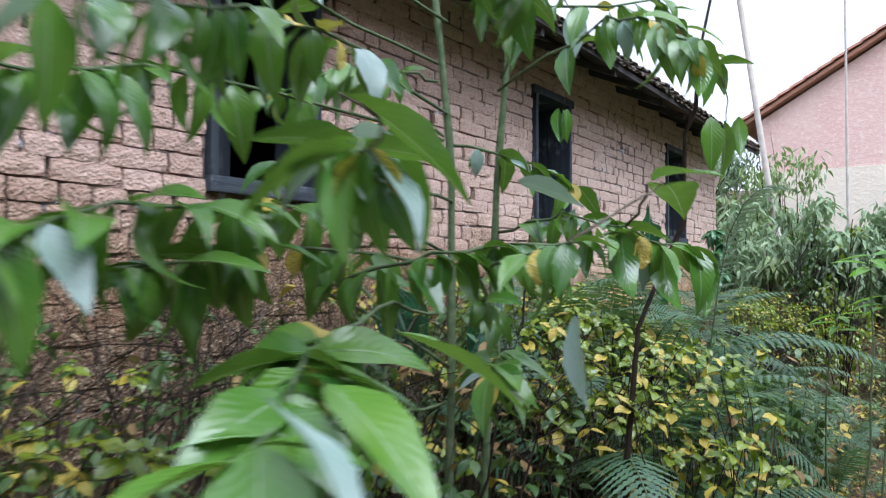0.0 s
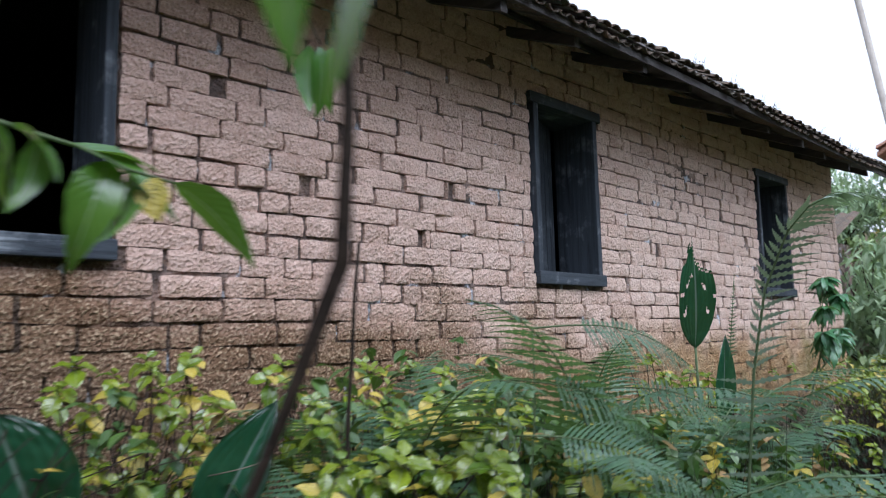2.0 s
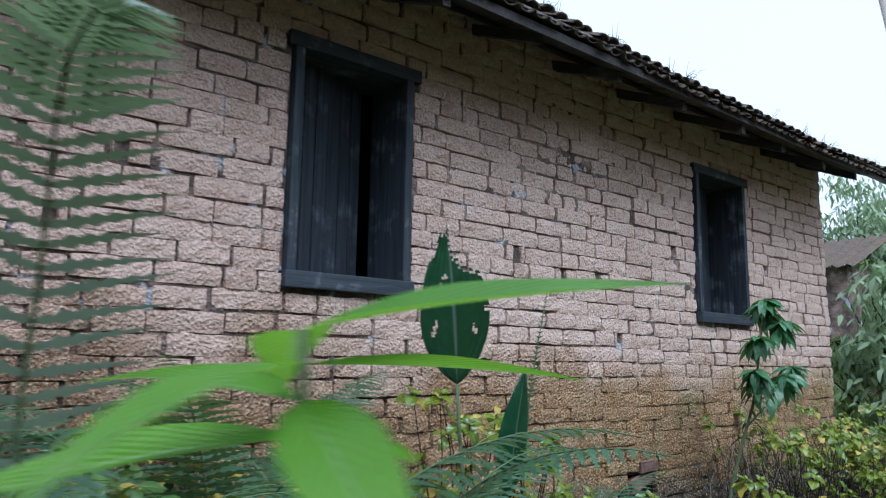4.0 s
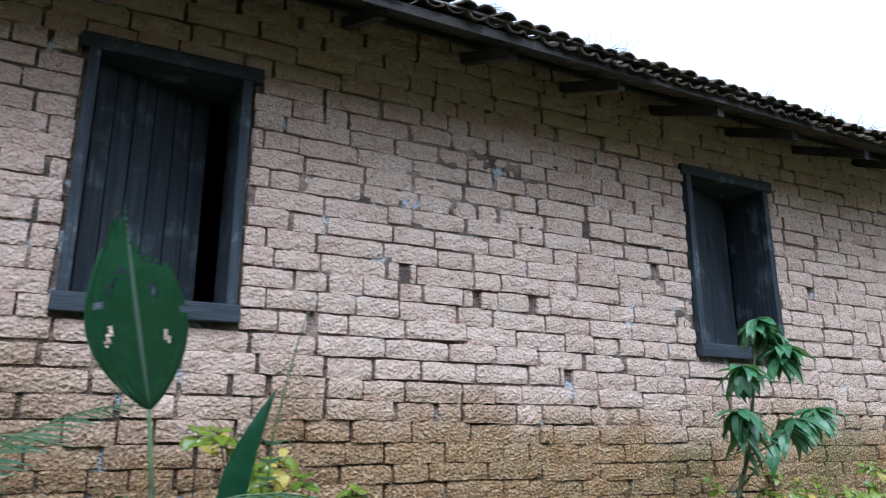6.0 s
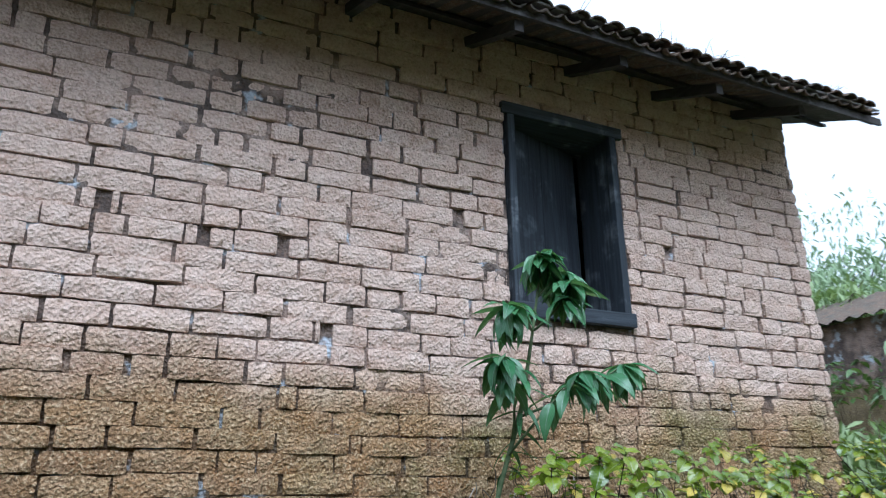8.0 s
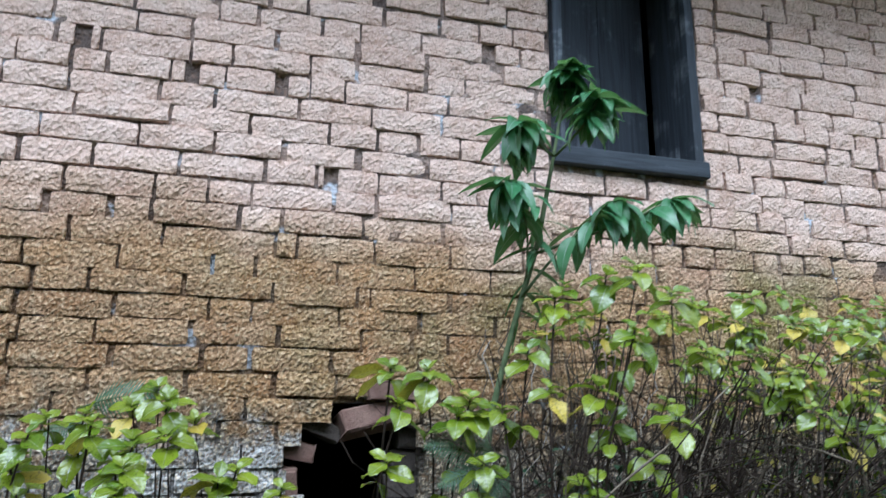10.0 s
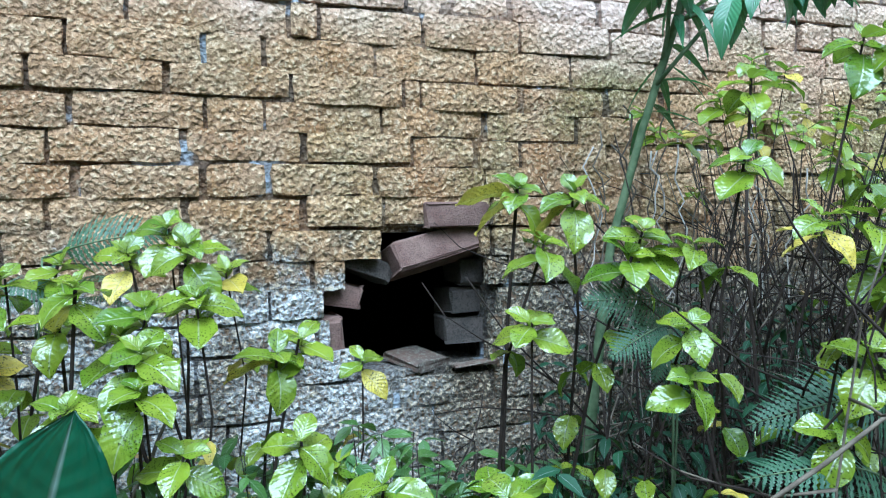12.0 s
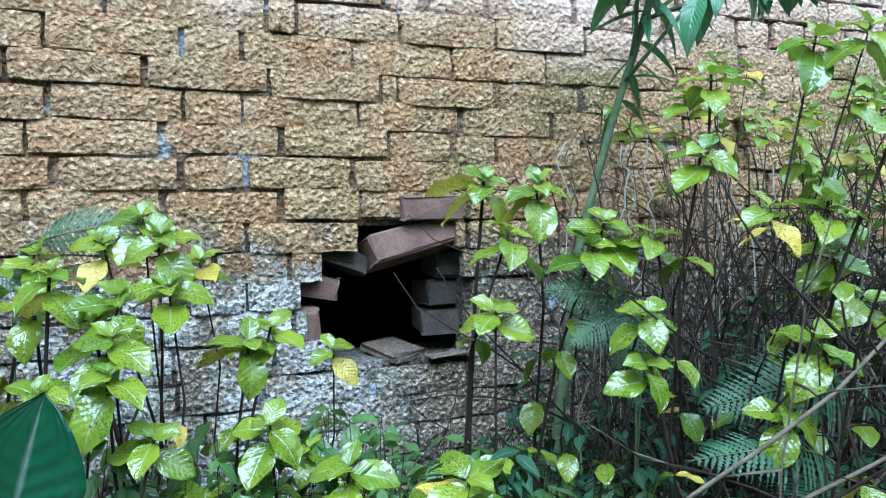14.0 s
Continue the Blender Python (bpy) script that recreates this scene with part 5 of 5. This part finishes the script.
# ---- bushes and trees behind the house ----
def bush(name, x, y, radius, height, count, seed, label, leaf=(0.15, 0.26), wide=0.27, mat=L_FAR_HAZE, group="bushes behind the house", droop=(10, 70), low=0.15):
    """Several stems that fork, and a ragged crown of leaf tufts with gaps."""
    random.seed(seed)
    base = Vector((x, y, ground_z(x, y) - 0.05))
    plant = thing(name, label, "bush" if height < 4.5 else "tree", group, base)
    stems, crown = Bag(), Bag()
    tufts = []
    for k in range(max(5, int(height * 3))):
        az, lean = rnd(0, 6.28), rnd(0.1, 1.0)
        end = Vector((math.cos(az) * radius * lean, math.sin(az) * radius * lean, height * rnd(0.55, 1.0) * (1 - 0.35 * lean)))
        pts = bent((rnd(-0.1, 0.1), rnd(-0.1, 0.1), 0), end, radius * 0.15, 6)
        stems.tube(pts, 0.012 + 0.006 * height if radius > 0.6 else 0.007, 0.004, 5)
        for j in range(7):
            p = pts[0].lerp(pts[-1], rnd(low + 0.1, 1.0))
            p = p + Vector((rnd(-1, 1), rnd(-1, 1), rnd(-0.4, 0.8))) * radius * 0.28
            tufts.append(p)
            stems.tube([pts[random.randrange(2, 6)], p], 0.006, 0.003, 3)
    for _ in range(count):
        p = random.choice(tufts) + Vector((random.gauss(0, 1), random.gauss(0, 1), random.gauss(0, 0.9))) * radius * 0.10
        s = rnd(*leaf)
        crown.leaf(pose(*p, rnd(-40, 40), rnd(*droop), rnd(0, 360)), s, s * wide, droop=rnd(0.2, 0.8), fold=0.2, rows=3, cols=2, tip=1.4)
    part("branchwork", stems.mesh("branchwork", LIMB), plant)
    part("crown", crown.mesh("crown", mat), plant)
    return plant


bush("bush", -2.35, 13.0, 1.1, 2.6, 4200, 901, "grey-green feathery bush behind the house corner")
bush("bush", -1.3, 13.8, 1.2, 2.3, 4000, 902, "grey-green feathery bush on the bank")
bush("bush", -3.3, 14.2, 1.3, 3.3, 4200, 903, "grey-green feathery bush behind the house corner")
bush("bush", -0.2, 14.6, 1.3, 1.9, 3000, 904, "grey-green feathery bush on the bank")
bush("bush", 1.4, 13.6, 1.4, 2.0, 3000, 905, "green bush on the bank", mat=L_BANK_HAZE)
bush("bush", -3.0, 12.7, 0.7, 2.0, 2400, 906, "green bush beside the house corner", mat=L_BANK_HAZE)
bush("bush", -4.6, 13.6, 1.0, 1.9, 2600, 907, "tall leafy weeds behind the house", mat=L_BANK_HAZE)
bush("bush", -5.3, 15.2, 1.2, 1.2, 2400, 908, "tall leafy weeds behind the house", mat=L_BANK_HAZE)
bush("bush", -8.2, 17.8, 1.7, 1.6, 3200, 909, "tall leafy weeds behind the house", mat=L_BANK_HAZE)
bush("tree", -3.9, 17.6, 1.6, 4.8, 4000, 910, "yellowish green young tree behind the house", mat=L_BANK_HAZE)
bush("bush", -9.8, 20.0, 2.4, 3.0, 4000, 911, "leafy green growth on the hillside")
bush("bush", -6.4, 21.5, 2.4, 2.6, 4000, 912, "leafy green growth on the hillside")
bush("bush", -2.45, 12.25, 0.55, 2.4, 520, 913, "thin leggy shrub by the house corner", (0.06, 0.10), 0.6, L_WEED)
bush("tree", -7.8, 7.6, 1.6, 6.4, 900, 914, "sparse tree crown behind the roof", (0.10, 0.16), 0.3, L_FAR_HAZE, "bushes behind the house", (10, 70), 0.6)
bush("bush", -1.72, 10.35, 0.45, 2.75, 300, 918, "thin leggy shrub standing among the weeds", (0.06, 0.10), 0.6, L_HYDRA)
bush("bush", 3.2, 11.5, 1.6, 1.8, 3000, 915, "green bush on the bank", mat=L_BANK_HAZE)
bush("tree", 3.0, 16.5, 2.0, 3.0, 3600, 916, "leafy green bush on the bank", mat=L_BANK_HAZE)
bush("tree", -13.0, 24.0, 3.0, 5.5, 4000, 917, "leafy green growth on the hillside")

random.seed(950)
for k, (a, b, r) in enumerate([((-2.98, 14.9, 1.2), (-5.2, 15.3, 17.5), 0.06), ((-2.05, 14.4, 1.2), (-2.0, 14.5, 12.5), 0.025)]):
    bag = Bag()
    a = (a[0], a[1], ground_z(a[0], a[1]) - 0.1)
    bag.tube(bent(a, b, 0.12, 10), r, r * 0.5, 9)
    tagged(new("dead_tree", bag.mesh("dead_tree", PALE)), "tall thin pale leafless tree behind the house", "tree", "leafless trees")

# ---- the neighbouring house ----
def neighbour():
    x0, x1, y0, y1, eave, peak = -4.75, 5.25, 21.0, 30.0, 5.75, 8.62
    base = ground_z(0, 21) - 0.3
    ob = thing("house", "old neighbouring house with pink limewashed gable and tiled roof", "house", "", (0.25, 21, base))
    inv = Matrix.Translation(-ob.matrix_world.translation)
    mid = (x0 + x1) / 2
    def put(name, bag, mat, label=""):
        me = bag.mesh(name, mat, False)
        me.transform(inv)
        return part(name, me, ob, label)
    put("plinth_wall", boxes(((x0, y0, base - 1), (x1, y1, 4.35))), PLASTER_CREAM, "cream limewashed lower wall")
    bag = boxes(((x0 + 0.03, y0 + 0.03, 4.35), (x1 - 0.03, y1 - 0.03, eave)))
    k = len(bag.v)
    for y in (y0 + 0.03, y1 - 0.03):
        bag.v += [(x0 + 0.03, y, eave), (x1 - 0.03, y, eave), (mid, y, peak)]
    bag.face([k, k + 1, k + 2])
    bag.face([k + 3, k + 5, k + 4])
    put("gable_wall", bag, PLASTER_PINK, "stained pink limewashed gable")
    rise = (peak - eave) / (mid - x0)
    for s in (-1, 1):
        bag = Bag()
        edge = mid + s * (mid - x0 + 0.45)
        za, zb = peak + 0.05, peak + 0.05 - rise * (mid - x0 + 0.45)
        bag.v = [(mid, y0 - 0.25, za), (edge, y0 - 0.25, zb), (edge, y1 + 0.25, zb), (mid, y1 + 0.25, za)]
        bag.v += [(x, y, z + 0.10) for x, y, z in bag.v]
        for q in ((0, 1, 2, 3), (4, 7, 6, 5), (0, 4, 5, 1), (1, 5, 6, 2), (2, 6, 7, 3), (3, 7, 4, 0)):
            bag.face(list(q))
        slope = put("roof_slope", bag, TILE_FAR, "tiled roof slope")
        bag = Bag()
        steps = 17
        for i in range(steps):
            u0, u1 = i / steps, (i + 1.12) / steps
            xa, xb = mid + (edge - mid) * u0, mid + (edge - mid) * min(u1, 1.0)
            z0, z1 = za + (zb - za) * u0 + 0.10, za + (zb - za) * min(u1, 1.0) + 0.10
            kk = len(bag.v)
            for x, z in ((xa, z0 + 0.03), (xb, z1 + 0.07)):
                for a in range(5):
                    w = math.pi * a / 4
                    bag.v.append((x, y0 - 0.18 + 0.13 * math.cos(w), z + 0.11 * math.sin(w)))
            for a in range(4):
                bag.face([kk + a, kk + a + 1, kk + 5 + a + 1, kk + 5 + a])
            bag.face([kk + 5 + a for a in range(5)])
            bag.face([kk + 4 - a for a in range(5)])
        put("verge_tiles", bag, TILE_FAR)


neighbour()


# ---- low shed on the slope behind ----
def shed():
    x, y = -6.4, 17.0
    g = ground_z(x, y)
    ob = thing("shed", "low tumbledown shed with a tiled lean-to roof", "shed", "", (x, y, g))
    part("back_wall", boxes(((-1.3, -0.5, -0.6), (1.3, 0.9, 0.55))).mesh("back_wall", JOINT, False), ob)
    bag = Bag()
    n = 28
    for yy, z in ((-0.75, 0.52), (0.1, 0.85), (0.95, 1.2)):
        for i in range(n + 1):
            bag.v.append((-1.5 + 3.0 * i / n, yy, z + (0.035 if i % 2 else -0.015)))
    for r in range(2):
        for i in range(n):
            bag.face([r * (n + 1) + i, r * (n + 1) + i + 1, (r + 1) * (n + 1) + i + 1, (r + 1) * (n + 1) + i])
    part("tiled_roof", bag.mesh("tiled_roof", TILE, False), ob)


shed()

# ---- dry grass and moss on the eave ----
random.seed(970)
for k in range(16):
    y = rnd(5.5, 11.7)
    x = EAVE_X - rnd(0.0, 0.08)
    bag = Bag()
    for _ in range(random.randrange(5, 11)):
        a = Vector((rnd(-0.02, 0.02), rnd(-0.04, 0.04), 0))
        out = Vector((rnd(0.01, 0.07), rnd(-0.08, 0.08), rnd(-0.10, 0.08)))
        bag.tube([a, a + out * 0.6 + Vector((0, 0, 0.02)), a + out], 0.0018, 0.0006, 3)
    ob = part("grass_tuft", bag.mesh("grass_tuft", DRY), None, "", Matrix.Translation((x, y, roof_z(x, y) + 0.10)))
    tagged(ob, "wisp of dry grass on the roof edge", "grass", "grass wisps on the eave")


# ---- brick faces: courses of earth brick, each with its own worn edge ----
def brick_shape(depth=0.045):
    """Vertices and faces of one worn brick face, 1 long (y) and 1 high (z), its face near x = 0."""
    v, f = [], []
    cols, rows = 5, 3
    for j in range(rows + 1):
        for i in range(cols + 1):
            rim = i in (0, cols) or j in (0, rows)
            corner = i in (0, cols) and j in (0, rows)
            yy, zz = i / cols - 0.5, j / rows - 0.5
            if rim:
                x = -0.003 - (0.006 if corner else 0) + rnd(-0.004, 0.003)
                yy, zz = yy * (0.985 - (0.012 if corner else 0)) + rnd(-0.012, 0.012), zz * (0.975 - (0.04 if corner else 0)) + rnd(-0.035, 0.035)
            else:
                x = rnd(-0.004, 0.003)
                yy, zz = yy + rnd(-0.03, 0.03), zz * 1.1 + rnd(-0.03, 0.03)
            v.append((x, yy, zz))
    w = cols + 1
    for j in range(rows):
        for i in range(cols):
            f.append([j * w + i, j * w + i + 1, (j + 1) * w + i + 1, (j + 1) * w + i])
    rim = [i for i in range(w)] + [j * w + cols for j in range(1, rows + 1)] + [rows * w + i for i in range(cols - 1, -1, -1)] + [j * w for j in range(rows - 1, 0, -1)]
    k = len(v)
    v += [(-depth, v[i][1], v[i][2]) for i in rim]
    for a in range(len(rim)):
        b = (a + 1) % len(rim)
        f.append([rim[a], k + a, k + b, rim[b]])
    return v, f


random.seed(11)
SHAPES = [brick_shape() for _ in range(12)]
SHARED = []
for v, f in SHAPES:
    me = bpy.data.meshes.new("brick")
    me.from_pydata(v, [], f)
    me.materials.append(ADOBE)
    me.update()
    SHARED.append(me)

LAID = {  # upright joints of the courses round the breach, by the course's height
    1.60: (7.68, 8.005, 8.42, 8.50, 8.81, 9.126, 9.45), 1.505: (7.54, 7.86, 8.19, 8.348, 8.667, 8.978, 9.305),
    1.415: (7.767, 8.095, 8.42, 8.75, 8.80, 9.122, 9.436), 1.325: (7.54, 7.87, 8.19, 8.348, 8.68, 9.0, 9.33),
    1.238: (7.81, 8.13, 8.454, 8.77, 8.97, 9.125, 9.433), 1.15: (7.54, 7.867, 8.186, 8.348, 8.658, 9.0, 9.31),
    1.063: (7.806, 8.127, 8.45, 8.68, 9.02, 9.36), 0.975: (7.7, 8.02, 8.349, 8.69, 9.02, 9.34),
}
levels, z = [], 1.108 - 0.0885 * 18
while z < 1.45:
    levels.append(z)
    z += 0.0885
z = 1.458
while z < 3.80:
    levels.append(z)
    z += 0.0972 if z < 2.4 else 0.0955
LIMITS = [(a - 0.012, b + 0.012, lo - 0.028, hi - 0.055) for a, b, lo, hi in WINDOWS] + [(a - 0.035, b + 0.05, hi - 0.05, hi + 0.008) for a, b, lo, hi in WINDOWS]


def course(k):
    """Upright joints of one course along the wall."""
    z = (levels[k] + levels[k + 1]) / 2
    fixed = [(abs(h - z), js) for h, js in LAID.items()]
    near = min(fixed)
    js = list(near[1]) if near[0] < 0.04 else []
    start = js[0] if js else 8.0 + 0.16 * (k % 2) + rnd(-0.05, 0.05)
    def length():
        p = random.random()
        return 0.325 + rnd(-0.03, 0.03) if p < 0.44 else (0.165 + rnd(-0.03, 0.03) if p < 0.80 else 0.24 + rnd(-0.04, 0.04))
    y, before = start, []
    while y > SOUTH:
        y -= length()
        before.append(y)
    y, after = (js[-1] if js else start), []
    while y < NORTH:
        y += length()
        after.append(y)
    mid = js if js else [start]
    return before[::-1] + mid + after


GAPS = [(5.37, 2.59), (5.13, 2.27), (7.64, 2.41), (7.17, 2.10), (4.62, 2.75), (3.95, 2.90), (8.40, 2.30), (8.05, 2.32), (8.79, 2.78), (4.40, 2.45), (9.30, 2.62), (10.72, 2.60), (8.62, 1.93)]  # small putlog holes
rest_v, rest_f, bricks = [], [], []
for k in range(len(levels) - 1):
    z0, z1 = levels[k], levels[k + 1]
    js = course(k)
    for a, b in zip(js, js[1:]):
        pieces = [(max(a, SOUTH), min(b, NORTH + rnd(-0.012, 0.012)))]
        for lo, hi, c0, c1 in LIMITS:
            if z1 > c0 + 0.03 and z0 < c1 - 0.03:
                cut = []
                for p, q in pieces:
                    if q <= lo or p >= hi:
                        cut.append((p, q))
                        continue
                    if p < lo - 0.04:
                        cut.append((p, lo))
                    if q > hi + 0.04:
                        cut.append((hi, q))
                pieces = cut
        for gy, gz_ in GAPS:
            if z0 < gz_ < z1:
                cut = []
                for p, q in pieces:
                    if p < gy + 0.024 and q > gy - 0.024:
                        cut += [(p, gy - 0.024), (gy + 0.024, q)]
                    else:
                        cut.append((p, q))
                pieces = cut
        for p, q in pieces:
            cy, cz = (p + q) / 2, (z0 + z1) / 2
            if q - p < 0.03:
                continue
            if HOLE[2] - 0.02 < cz < HOLE[3] + 0.02:
                t = (cz - 0.80) / 0.22
                inset = 0.12 * t * t + 0.10 * max(0.0, t)
                lo, hi = HOLE[0] + inset * 1.1, HOLE[1] - inset * 0.35
                if p < hi and q > lo:
                    if p < lo - 0.05:
                        q = lo
                    elif q > hi + 0.05:
                        p = hi
                    else:
                        continue
                    cy = (p + q) / 2
            wide = random.random() < (0.34 if cz > 1.7 else 0.18)
            gap = rnd(0.016, 0.030) if wide else rnd(0.004, 0.012)
            gz = rnd(0.000, 0.009) if cz > 1.7 else rnd(-0.003, 0.004)
            sag = 0.010 * math.sin(cy * 0.9 + 1) + 0.005 * math.sin(cy * 3.1 + k)
            m = pose(FACE + rnd(-0.007, 0.006) + 0.012 * noise.noise((cy * 0.8, cz * 0.9, 4.0)), cy, cz + sag + rnd(-0.005, 0.005), rnd(-0.6, 0.6), rnd(-2.0, 2.0), rnd(-1.0, 1.0)) @ Matrix.Diagonal((1, q - p - gap, z1 - z0 - gz, 1))
            if 6.95 < cy < 9.95 and 0.45 < cz < 2.0:
                bricks.append(m)
            else:
                v, f = SHAPES[random.randrange(12)]
                o = len(rest_v)
                rest_v += [tuple(m @ Vector(c)) for c in v]
                rest_f += [[o + i for i in q] for q in f]
# mud mortar pressed between the bricks, washed out to uneven depth
bag, step = Bag(), 0.028
ny, nz = int((NORTH - 0.01 - SOUTH) / step), int((TOP - 0.01 + 0.4) / step)
for j in range(nz + 1):
    for i in range(ny + 1):
        y, z = SOUTH + i * step, -0.4 + j * step
        n = noise.noise((y * 5.5, z * 11, 2.0)) + 0.6 * noise.noise((y * 17, z * 24, 5.0))
        if any(abs(y - a) < 0.03 and abs(z - c) < 0.05 for a, c in GAPS):
            n = 1.6
        bag.v.append((FACE - 0.018 - 0.010 * max(-0.75, min(1.0 if n < 1.5 else 1.6, n)), y, z))
for j in range(nz):
    for i in range(ny):
        y, z = SOUTH + (i + 0.5) * step, -0.4 + (j + 0.5) * step
        if any(a - step * 0.6 < y < b + step * 0.6 and lo - step * 0.6 < z < hi + step * 0.6 for a, b, lo, hi in WINDOWS + [HOLE]):
            continue
        bag.face([j * (ny + 1) + i, j * (ny + 1) + i + 1, (j + 1) * (ny + 1) + i + 1, (j + 1) * (ny + 1) + i])
tagged(part("mortar", bag.mesh("mortar", JOINT), wall_east, "crumbling mud mortar"), kind="stuff")
me = bpy.data.meshes.new("brick_face")
me.from_pydata(rest_v, [], rest_f)
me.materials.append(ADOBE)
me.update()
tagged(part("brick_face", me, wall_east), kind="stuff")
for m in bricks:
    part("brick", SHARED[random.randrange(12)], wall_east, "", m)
